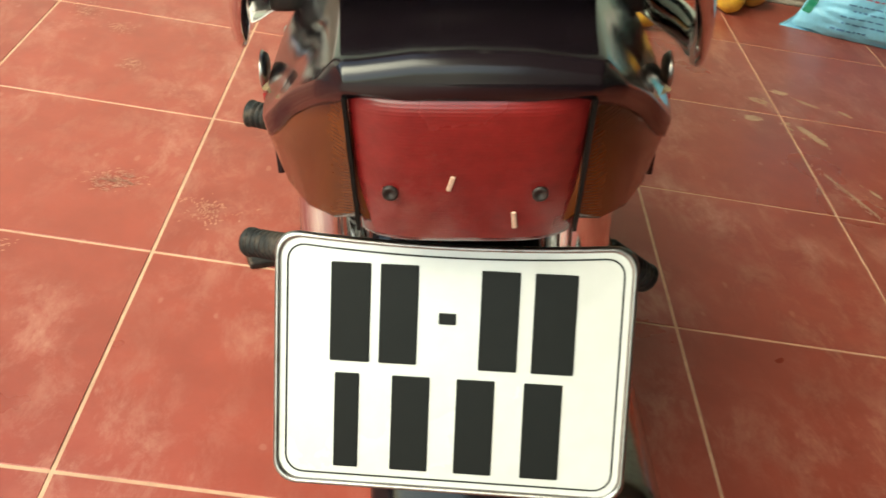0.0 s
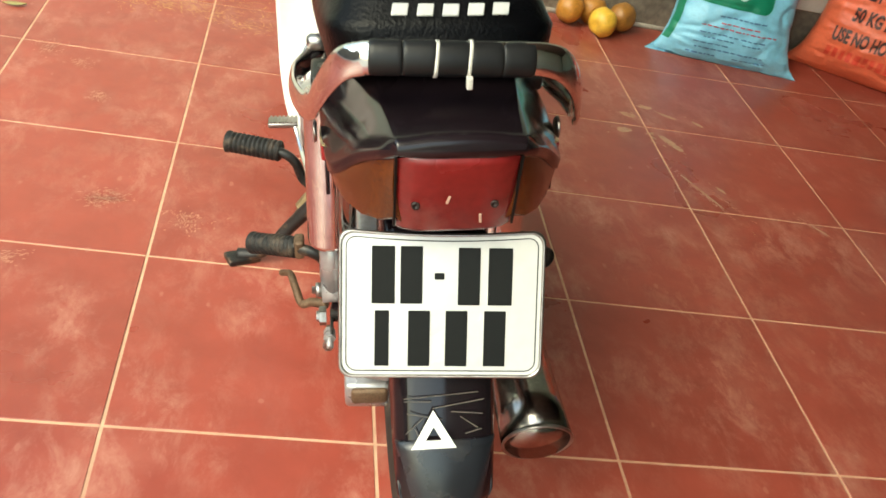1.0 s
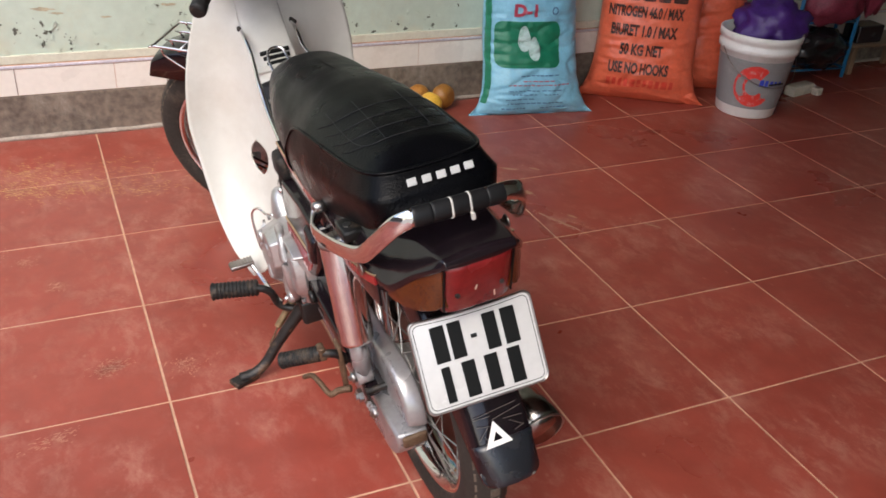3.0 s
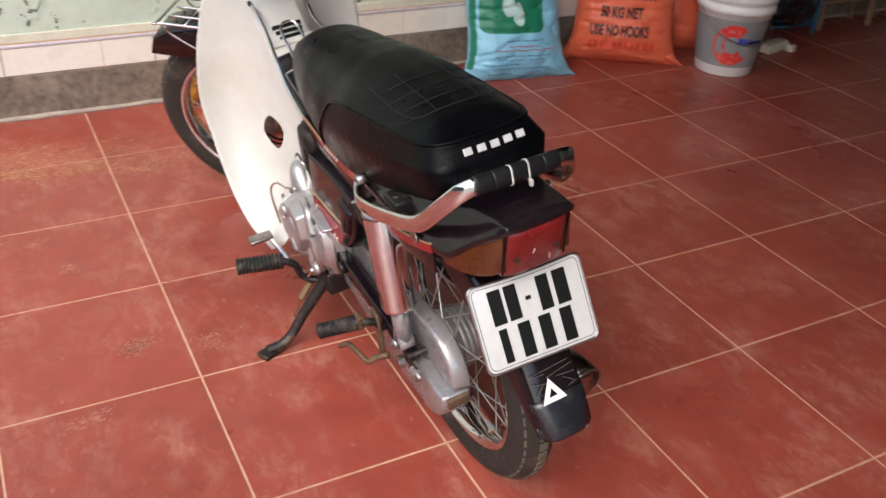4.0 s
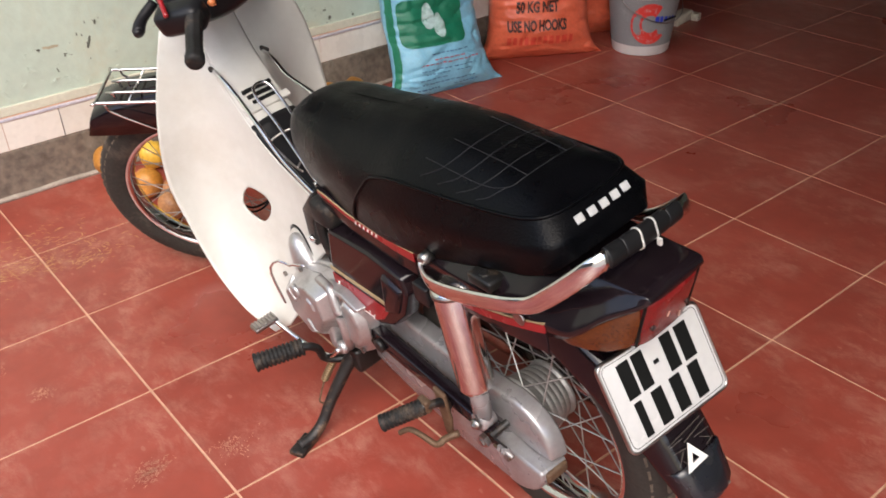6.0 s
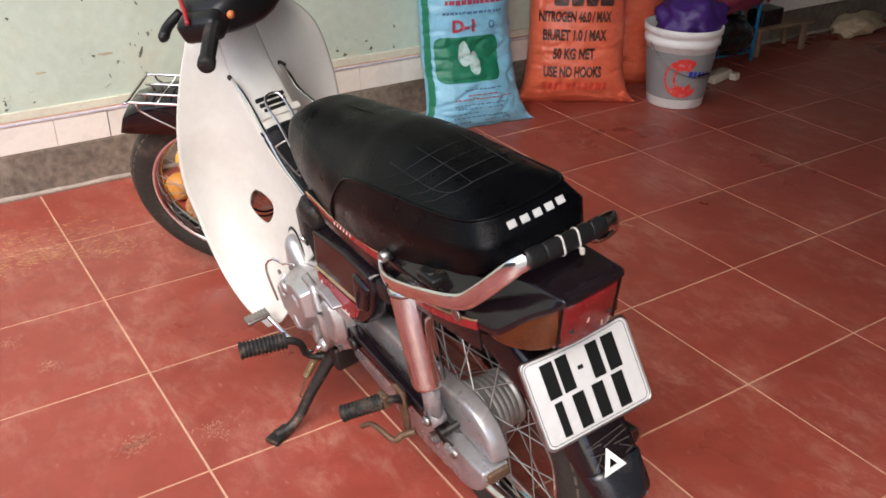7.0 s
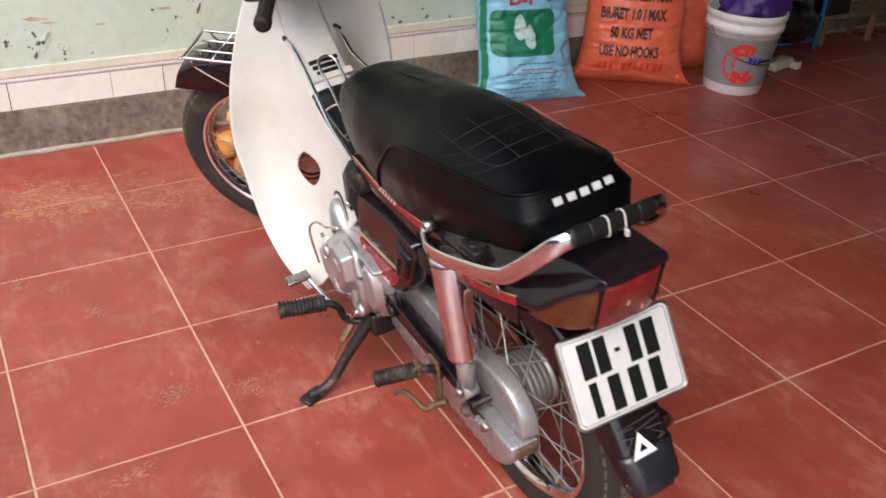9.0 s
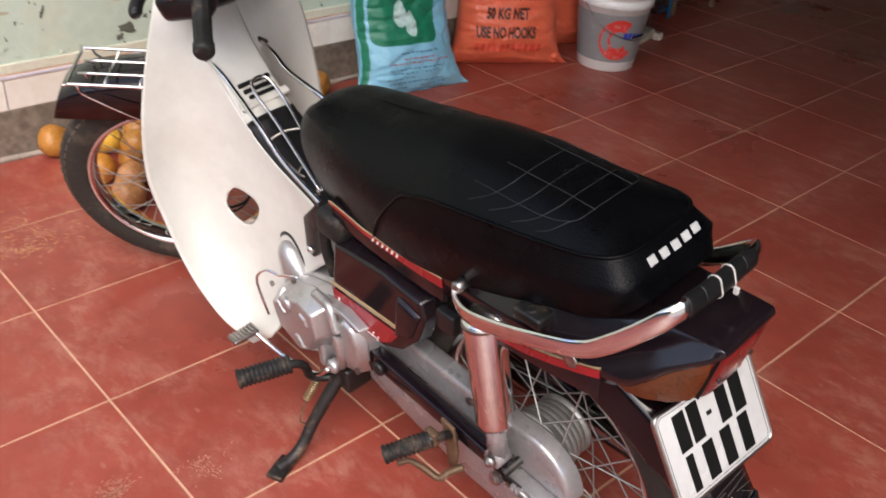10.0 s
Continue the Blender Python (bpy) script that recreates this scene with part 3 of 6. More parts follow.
STITCHES = [[(-0.074, 0.072), (-0.075, 0.02), (-0.074, -0.045), (-0.066, -0.078), (-0.050, -0.091), (0, -0.095), (0.050, -0.091), (0.066, -0.078), (0.074, -0.045), (0.075, 0.02), (0.074, 0.072)]]
STITCHES += [[(s * 0.036, 0.050), (s * 0.036, 0.0), (s * 0.036, -0.094)] for s in (-1, 1)]
STITCHES += [[(-0.093, 0.066 - k), (-0.080, 0.038 - k), (-0.060, 0.022 - k), (-0.036, 0.016 - k), (0, 0.014 - k), (0.036, 0.016 - k), (0.060, 0.022 - k), (0.080, 0.038 - k), (0.093, 0.066 - k)] for k in (0.0, 0.038, 0.076)]
STITCHES += [[(-0.090, -0.048), (-0.082, -0.066), (-0.064, -0.082)], [(0.090, -0.048), (0.082, -0.066), (0.064, -0.082)]]
for pts in STITCHES:
    dense = spline([(x, y, 0) for x, y in pts], 8)
    part("stitch_line", tube([on_seat(p.x, p.y) for p in dense], 0.0007, segs=5, steps=1), M_STITCH, seat)
# the maker's mark on the back of the seat, as plain silver shapes
for k in range(5):
    x = -0.037 + k * 0.0215
    w = 0.0070
    m = Matrix.Translation((x, -0.1835 + 0.35 * abs(x) ** 1.6, 0.7685)) @ Matrix.Rotation(radians(-52), 4, "X")
    o = [(-w - 0.001, -0.0058), (w - 0.001, -0.0058), (w + 0.001, 0.0058), (-w + 0.001, 0.0058)]
    part("silver_mark", loft([[m @ Vector((a, y, b)) for a, b in o] for y in (-0.0006, 0.0014)]), M_LETTER, seat, smooth=False, bevel=0.0014)

# tail cowl
COWL = [(0.13, 0.070, 0.655, 0.106, 0.606, 0.105, 0.575), (0.04, 0.0705, 0.6755, 0.1125, 0.617, 0.110, 0.578), (-0.05, 0.069, 0.689, 0.1158, 0.6255, 0.1130, 0.584), (-0.12, 0.066, 0.697, 0.1148, 0.6285, 0.1110, 0.595), (-0.172, 0.0622, 0.7000, 0.1115, 0.631, 0.1090, 0.610), (-0.205, 0.0592, 0.7020, 0.1070, 0.635, 0.1050, 0.623), (-0.225, 0.0575, 0.7031, 0.0985, 0.648, 0.0970, 0.638), (-0.250, 0.0555, 0.7046, 0.0835, 0.670, 0.0820, 0.662), (-0.285, 0.0535, 0.7066, 0.0640, 0.6935, 0.0630, 0.687), (-0.2915, 0.0528, 0.7066, 0.0575, 0.6965, 0.0565, 0.692), (-0.2950, 0.0520, 0.7050, 0.0535, 0.6968, 0.0530, 0.6945), (-0.2975, 0.0508, 0.7000, 0.0512, 0.6972, 0.051, 0.6965)]
rings = []
ends = [COWL[0]] + COWL + [COWL[-1]]
for i in range(len(COWL)):
    p0, p1, p2, p3 = (np.array(ends[min(i + k, len(ends) - 1)]) for k in range(4))
    for k in range(8 if i < 8 else 1):
        t = k / 8
        y, tw, tz, mw, mz, bw, bz = 0.5 * (2 * p1 + (p2 - p0) * t + (2 * p0 - 5 * p1 + 4 * p2 - p3) * t * t + (3 * p1 - p0 - 3 * p2 + p3) * t ** 3)
        top, low, base = Vector((tw, y, tz)), Vector((mw, y, mz)), Vector((bw, y, bz))
        side, lip, over = low - top, base - low, Vector((-1, 0, 0.045))
        r = min(0.0042, side.length * 0.25)
        c = min(0.0022, side.length * 0.2, lip.length * 0.3)
        half = [Vector((0, y, tz + 0.004)), Vector((tw * 0.45, y, tz + 0.0033)), top + over * (r + 0.005)]
        half += [(top + over * r).lerp(top, q).lerp(top.lerp(top + side.normalized() * r, q), q) for q in (0, 0.25, 0.5, 0.75, 1)]
        half += [top + side.normalized() * (r + 0.2 * (side.length - r - c)), top + side * 0.5, low - side.normalized() * (c + 0.12 * (side.length - r - c))]
        half += [(low - side.normalized() * c).lerp(low, q).lerp(low.lerp(low + lip.normalized() * c, q), q) for q in (0, 0.33, 0.67, 1)]
        half += [base, base + Vector((-min(0.03, bw * 0.5), 0, -0.004))]
        rings.append(half + [Vector((-v.x, v.y, v.z)) for v in reversed(half[1:])])
cowl = part("tail_cowl", loft(rings), M_PURPLE, bike, "glossy dark plum tail cowl")
cowl.location.x = 0.005
for s in (-1, 1):
    bm = loft([[Vector((s * (x + dx), y, z)) for dx, z in ((-0.004, z0), (0.0, z0), (0.0, z1), (-0.004, z1))] for y, x, z0, z1 in ((0.035, 0.1085, 0.548, 0.584), (0.0, 0.1100, 0.554, 0.590), (-0.1, 0.1125, 0.568, 0.602), (-0.172, 0.1105, 0.578, 0.616))])
    side = part("rear_side_panel", bm, M_PURPLE, bike, "dark plum rear side panel", bevel=0.001)
    side.location.x = 0.005
    STRIPE = ((0.030, 0.1095, 0.562, 0.573), (0.0, 0.1115, 0.566, 0.578), (-0.048, 0.1142, 0.577, 0.590), (-0.1, 0.1152, 0.593, 0.606), (-0.140, 0.1140, 0.606, 0.620), (-0.172, 0.1118, 0.617, 0.631))
    part("red_stripe", loft([[Vector((s * (x + dx), y, z)) for dx, z in ((-0.003, z0), (0.001, z0), (0.001, z1), (-0.003, z1))] for y, x, z0, z1 in STRIPE]), M_RED, side, smooth=False)
    part("gold_line", loft([[Vector((s * (x + dx), y, z)) for dx, z in ((-0.003, z1 + 0.0015), (0.001, z1 + 0.0015), (0.001, z1 + 0.0035), (-0.003, z1 + 0.0035))] for y, x, z0, z1 in STRIPE]), M_GOLD, side, smooth=False)
    part("round_button", revolve([(0, 0.0), (0.0095, 0.0), (0.0115, -0.003), (0.006, -0.004), (0.004, -0.0025), (0, -0.0025)], Matrix.Translation((s * 0.1175, -0.132, 0.626)) @ (Matrix() if s < 0 else Matrix.Rotation(math.pi, 4, "Z")), segs=20), M_DULL, side)

# tail lamp and its amber indicators
rings = []
for z, y, hw in ((0.699, -0.284, 0.050), (0.696, -0.294, 0.0505), (0.688, -0.2985, 0.051), (0.665, -0.294, 0.0505), (0.635, -0.286, 0.0510), (0.609, -0.279, 0.0510), (0.603, -0.271, 0.0500)):
    rings.append([Vector((hw * math.copysign(abs(u) ** 0.9, u), y + 0.010 * abs(u) ** 4, z - 0.004 * (1 - u * u) * (1 if z < 0.6 else 0))) for u in np.linspace(-1, 1, 13)] + [Vector((hw * u, -0.25, z)) for u in np.linspace(1, -1, 13)])
lamp = part("tail_lamp", loft(rings), M_RED_LENS, bike, "dusty red tail lamp lens", bevel=0.003)
lamp.location.x = 0.0045
for s in (-1, 1):
    part("screw", revolve([(0, 0.004), (0.0036, 0.004), (0.0036, -0.0006), (0.0024, -0.0008), (0.0016, 0.0004), (0, 0.0004)], Matrix.Translation((s * 0.0332 - 0.0012, -0.2880, 0.6415)) @ Matrix.Rotation(radians(90), 4, "Z"), segs=14), M_SCREW, lamp)
    bm = block(-0.0009, 0.0009, -0.002, 0.002, -0.037, 0.044, Matrix.Translation((s * 0.0512, -0.281, 0.648)) @ Matrix.Rotation(radians(13), 4, "X"))
    part("gasket", bm, M_INK, lamp, "black rubber gasket", smooth=False)
    rings = []
    for k, (xi, xo, y0, zt, zb) in enumerate(((0.045, 0.0520, -0.283, 0.692, 0.618), (0.045, 0.0650, -0.270, 0.681, 0.612), (0.047, 0.0815, -0.250, 0.662, 0.605), (0.050, 0.0960, -0.226, 0.643, 0.603), (0.058, 0.1050, -0.205, 0.631, 0.606), (0.070, 0.1070, -0.192, 0.626, 0.611), (0.085, 0.1050, -0.184, 0.623, 0.616))):
        lo = 0.004 * min(1, k / 3)
        rings.append([Vector((s * xi, y0 + 0.006, zt - 0.002)), Vector((s * (xi + xo) / 2, y0 + 0.002, zt)), Vector((s * xo, y0 + 0.002 * k, zt - 0.004)), Vector((s * (xo + 0.001), y0 + 0.001 * k, (zt + zb) / 2 + 0.006)), Vector((s * (xo - lo), y0 + (0.010 if k == 0 else 0.0), zb + 0.004)), Vector((s * xi, y0 + 0.006, zb))])
    part("indicator", loft(rings), M_AMBER, lamp, "amber indicator lens", bevel=0.002)

for x, z, a, ln in ((-0.0075, 0.648, 14, 0.009), (0.0215, 0.6245, -6, 0.011)):
    y = -0.294 + (0.665 - z) * 0.262
    part("scratch", block(-0.0011, 0.0011, -0.0006, 0.0006, -ln / 2, ln / 2, Matrix.Translation((x, y - 0.0004, z)) @ Matrix.Rotation(radians(a), 4, "Y") @ Matrix.Rotation(radians(14), 4, "X")), M_SCRATCH, lamp, "pale scratch", smooth=False, bevel=0.0005)

# number plate with plain bars for its characters
PLATE = Matrix.Translation((-0.003, -0.2815, 0.528)) @ Matrix.Rotation(radians(-4.3), 4, "Z") @ Matrix.Rotation(radians(-28.5), 4, "X")


def rounded(w, h, r, n=6):
    out = []
    for cx, cz, a0 in ((w / 2 - r, h / 2 - r, 0), (-w / 2 + r, h / 2 - r, 90), (-w / 2 + r, -h / 2 + r, 180), (w / 2 - r, -h / 2 + r, 270)):
        for k in range(n + 1):
            a = radians(a0 + 90 * k / n)
            out.append((cx + r * math.cos(a), cz + r * math.sin(a)))
    return out


def sagged(w, h, r):
    """A rounded outline whose upper edge is bent down in the middle."""
    o = rounded(w, h, r)
    top = [(w / 2 - r - (w - 2 * r) * k / 12, h / 2) for k in range(1, 12)]
    return [(x, z - (0.0042 * (1 - (2 * x / w) ** 2) if z > h * 0.4 else 0.0)) for x, z in o[:7] + top + o[7:]]


o = sagged(0.184, 0.135, 0.012)
plate = part("number_plate", loft([[PLATE @ Vector((x, 0.002, z)) for x, z in o], [PLATE @ Vector((x, -0.0015, z)) for x, z in o]]), M_PLATE, bike, "white number plate in a grey frame, scuffed", bevel=0.0008)
ring_m = [[PLATE @ Vector((x * k, y, z * k2)) for x, z in o] for k, k2, y in ((1.018, 1.024, 0.003), (1.022, 1.03, -0.001), (1.012, 1.016, -0.0036), (0.992, 0.989, -0.0036), (0.985, 0.980, -0.0014))]
part("plate_frame", loft(ring_m, caps=False), M_DULL, plate, "grey metal plate frame")
o2, o3 = sagged(0.175, 0.126, 0.010), sagged(0.173, 0.124, 0.009)
part("border_line", loft([[PLATE @ Vector((x, -0.0018, z)) for x, z in o2], [PLATE @ Vector((x, -0.0018, z)) for x, z in o3]], caps=False), M_INK, plate, "thin black border line", smooth=False)
for x, z, w, h in ((-0.0535, 0.027, 0.021, 0.053), (-0.028, 0.027, 0.020, 0.053), (-0.0025, 0.026, 0.009, 0.006), (0.0245, 0.026, 0.020, 0.053), (0.053, 0.026, 0.022, 0.053), (-0.0545, -0.032, 0.013, 0.052), (-0.0205, -0.032, 0.020, 0.052), (0.0137, -0.032, 0.020, 0.052), (0.049, -0.032, 0.020, 0.052)):
    part("black_bar", block(x - w / 2, x + w / 2, -0.0026, -0.001, z - h / 2, z + h / 2, PLATE), M_INK, plate, smooth=False, bevel=0.0006)

# rear mudguard: hoop over the wheel, then the flap behind the plate
FLAP = [(0.20, 0.545, 0.050), (0.06, 0.592, 0.052), (-0.08, 0.585, 0.052), (-0.19, 0.545, 0.052), (-0.262, 0.500, 0.050), (-0.300, 0.455, 0.047), (-0.328, 0.414, 0.047), (-0.351, 0.380, 0.046), (-0.364, 0.356, 0.044), (-0.367, 0.347, 0.038)]
fl = spline([(0, y, z) for y, z, _ in FLAP], 4)
rings = []
for i, p in enumerate(fl):
    d = (fl[min(i + 1, len(fl) - 1)] - fl[max(0, i - 1)]).normalized()
    nrm = Vector((0, d.z, -d.y))
    w = float(np.interp(i / (len(fl) - 1), np.linspace(0, 1, len(FLAP)), [f[2] for f in FLAP]))
    deep = float(np.interp(p.z, [0.34, 0.40, 0.50], [0.010, 0.030, 0.066])) if p.y < -0.1 else 0.050
    rings.append([p + Vector((w * x, 0, 0)) - nrm * dn for x, dn in ((-0.97, deep), (-1.03, deep - 0.003), (-1.0, deep - 0.008), (-1.0, 0.012), (-0.92, 0.002), (-0.6, -0.002), (0, -0.004), (0.6, -0.002), (0.92, 0.002), (1.0, 0.012), (1.0, deep - 0.008), (1.03, deep - 0.003), (0.97, deep))])
guard = part("rear_mudguard", loft(rings, closed=False), M_PURPLE, bike, "scratched dark plum rear mudguard", solid=0.003)
# silver tubes along both lower edges stand for the highlight on the gloss
for sd in (0, -1):
    lip = [r[sd] for r, p in zip(rings, fl) if p.y < 0.10 and p.z > 0.43]
    part("arch_highlight", tube(lip, 0.0028, segs=6, steps=1), M_SILVER, guard, "pale tube for the highlight along the mudguard edge")
rings = []
for i, p in enumerate(fl):
    q = i / (len(fl) - 1)
    if p.z < 0.408 and p.y < -0.2:
        d = (fl[min(i + 1, len(fl) - 1)] - fl[max(0, i - 1)]).normalized()
        nrm = Vector((0, d.z, -d.y))
        w = 0.0470 - 0.25 * max(0.0, 0.405 - p.z)
        rings.append([p + Vector((w * x, 0, 0)) + nrm * (0.0050 - dn) for x, dn in ((-1.0, 0.030), (-1.0, 0.010), (-0.93, 0.003), (-0.6, 0.0), (0, -0.002), (0.6, 0.0), (0.93, 0.003), (1.0, 0.010), (1.0, 0.030))])
part("mud_flap", loft(rings, closed=False), M_FLAP, guard, "scuffed black rubber mud flap", solid=0.003)
part("worn_corner", block(-0.009, 0.009, -0.0012, 0.0012, -0.0022, 0.0022, Matrix.Translation((0.022, -0.3705, 0.3490)) @ Matrix.Rotation(radians(-22), 4, "X") @ Matrix.Rotation(radians(-9), 4, "Y")), M_SCRAP, guard, "torn pale edge", bevel=0.001)
# white triangle sticker
STICK = Matrix.Translation((-0.0125, -0.3385, 0.4205)) @ Matrix.Rotation(radians(-32), 4, "X")
bm = bmesh.new()
outer = [Vector((math.cos(radians(90 + 120 * k)) * 0.0245, -0.001, math.sin(radians(90 + 120 * k)) * 0.0245 - 0.004)) for k in range(3)]
inner = [Vector((v.x * 0.36, -0.001, (v.z + 0.004) * 0.36 - 0.004)) for v in outer]
vo, vi = [bm.verts.new(STICK @ v) for v in outer], [bm.verts.new(STICK @ v) for v in inner]
for k in range(3):
    bm.faces.new((vo[k], vo[(k + 1) % 3], vi[(k + 1) % 3], vi[k]))
part("triangle_sticker", bm, M_WHITE_PRINT, guard, "white triangle sticker", smooth=False, solid=0.0006)

for x, y, z, a, ln in ((-0.020, -0.322, 0.426, 12, 0.034), (0.012, -0.316, 0.435, -8, 0.050), (0.022, -0.326, 0.420, 35, 0.020), (-0.026, -0.314, 0.438, 3, 0.026), (-0.004, -0.311, 0.442, -3, 0.070), (0.020, -0.3215, 0.4285, 6, 0.030), (-0.030, -0.3275, 0.4195, -40, 0.022), (-0.026, -0.333, 0.411, 64, 0.016), (0.026, -0.331, 0.413, -14, 0.016)):
    m = Matrix.Translation((x, y - 0.0055, z + 0.003)) @ Matrix.Rotation(radians(-34), 4, "X") @ Matrix.Rotation(radians(a), 4, "Y")
    part("tape_scrap", block(-ln / 2, ln / 2, -0.0004, 0.0004, -0.0004, 0.0004, m), M_SCRAP, guard, smooth=False)

# grab rail
RAIL = [(-0.112, 0.078, 0.622), (-0.127, 0.060, 0.609), (-0.137, 0.028, 0.612), (-0.138, -0.02, 0.624), (-0.135, -0.075, 0.641), (-0.127, -0.126, 0.655), (-0.119, -0.154, 0.664), (-0.114, -0.172, 0.676), (-0.107, -0.198, 0.701), (-0.096, -0.225, 0.730), (-0.086, -0.240, 0.747), (-0.074, -0.2475, 0.754), (-0.060, -0.250, 0.756), (0.0, -0.252, 0.756), (0.060, -0.250, 0.754), (0.076, -0.248, 0.752), (0.091, -0.243, 0.745), (0.104, -0.230, 0.729), (0.116, -0.208, 0.706), (0.127, -0.180, 0.678), (0.136, -0.150, 0.653), (0.142, -0.122, 0.639), (0.143, -0.075, 0.632), (0.139, -0.02, 0.622), (0.137, 0.028, 0.612), (0.127, 0.060, 0.609), (0.112, 0.078, 0.622)]


def tilted(pts):
    """The handle behind the seat sits a little lower on its right."""
    return [(x, y, z - 0.03 * x) for x, y, z in pts]


rail = part("grab_rail", tube(RAIL, 0.0050, segs=16, wide=2.7, up=(0, 0.25, 1)), M_CHROME, bike, "chromed passenger grab rail")
for k, (x, ln) in enumerate(((-0.0528, 0.0262), (-0.0264, 0.0262), (0.0, 0.0262), (0.0264, 0.0262), (0.0528, 0.0262))):
    ends = tilted([(x + ln * q, -0.252 + 0.6 * (x + ln * q) ** 2, 0.756 - 0.2 * (x + ln * q) ** 2) for q in (-0.5, -0.44, 0.0, 0.44, 0.5)])
    part("rubber_sleeve", tube(ends, [0.0074, 0.0086, 0.0088, 0.0086, 0.0074], segs=20, steps=3, wide=1.62, up=(0, 0.4, 1)), M_SLEEVE, rail, "black rubber grip sleeve")
for x in (-0.0132, 0.0132):
    o = rounded(0.0172, 0.0280, 0.0078)
    m = Matrix.Translation((x, -0.2520, 0.7560)) @ Matrix.Rotation(radians(-21.8), 4, "X") @ Matrix.Rotation(radians(5), 4, "Y")
    part("cable_tie", loft([[m @ Vector((dx, y * k, z * k)) for y, z in o] for dx, k in ((-0.0014, 0.99), (-0.0014, 1.05), (0.0014, 1.05), (0.0014, 0.99))], caps=False), M_CLEAR, rail, "pale nylon cable tie")
part("tie_tail", block(0.0100, 0.0150, -0.268, -0.262, 0.7345, 0.7445, Matrix.Translation((0, 0, 0.002))), M_CLEAR, rail, smooth=False, bevel=0.001)
for s in (-1, 1):
    part("seat_bracket", block(s * 0.085, s * 0.118, -0.082, -0.035, 0.640, 0.658), M_BLACK_STEEL, rail, "dark seat bracket", bevel=0.004)
    part("bracket_bolt", revolve([(0, 0), (0.007, 0), (0.007, -0.006), (0, -0.006)], Matrix.Translation((s * 0.105, -0.058, 0.660)) @ Matrix.Rotation(radians(-90), 4, "Y"), segs=6), M_DULL, rail, smooth=False)

# shock absorbers
for s in (-1, 1):
    top, low, bot = Vector((s * 0.102, 0.036, 0.584)), Vector((s * 0.105, 0.010, 0.388)), Vector((s * 0.107, 0.005, 0.313))
    shock = part("shock_absorber", tube([top, top.lerp(low, 0.04), low.lerp(top, 0.03), low], [0.0285, 0.0305, 0.0305, 0.0290], segs=28, steps=1), M_CHROME, bike, "chromed shock absorber cover")
    part("shock_body", tube([low + (top - low) * 0.1, bot], 0.0165, segs=16, steps=1), M_SILVER, shock)
    part("shock_eye", revolve([(0.006, -0.014), (0.017, -0.014), (0.017, 0.014), (0.006, 0.014)], Matrix.Translation(bot), segs=20, caps=True), M_SILVER, shock)
    part("shock_nut", revolve([(0, 0.0), (0.010, 0.0), (0.010, -0.008), (0.005, -0.009), (0.005, -0.013), (0, -0.013)], Matrix.Translation(bot + Vector((s * 0.014, 0, 0))) @ (Matrix() if s < 0 else Matrix.Rotation(math.pi, 4, "Z")), segs=10), M_DULL, shock)
    part("top_nut", revolve([(0, 0.02), (0.013, 0.02), (0.013, -0.012), (0.008, -0.018), (0, -0.018)], Matrix.Translation((s * 0.112, 0.066, 0.630)) @ Matrix.Scale(0.75, 4) @ (Matrix() if s < 0 else Matrix.Rotation(math.pi, 4, "Z")), segs=14), M_DULL, shock)
    part("shock_collar", tube([top.lerp(low, 0.05), top.lerp(low, -0.015)], [0.0255, 0.0200], segs=24, steps=1), M_DULL, shock, "dull steel shock absorber collar")
    part("top_band", tube([top + (low - top) * 0.02, top + (low - top) * 0.055], 0.0318, segs=24, steps=1), M_DULL, shock)

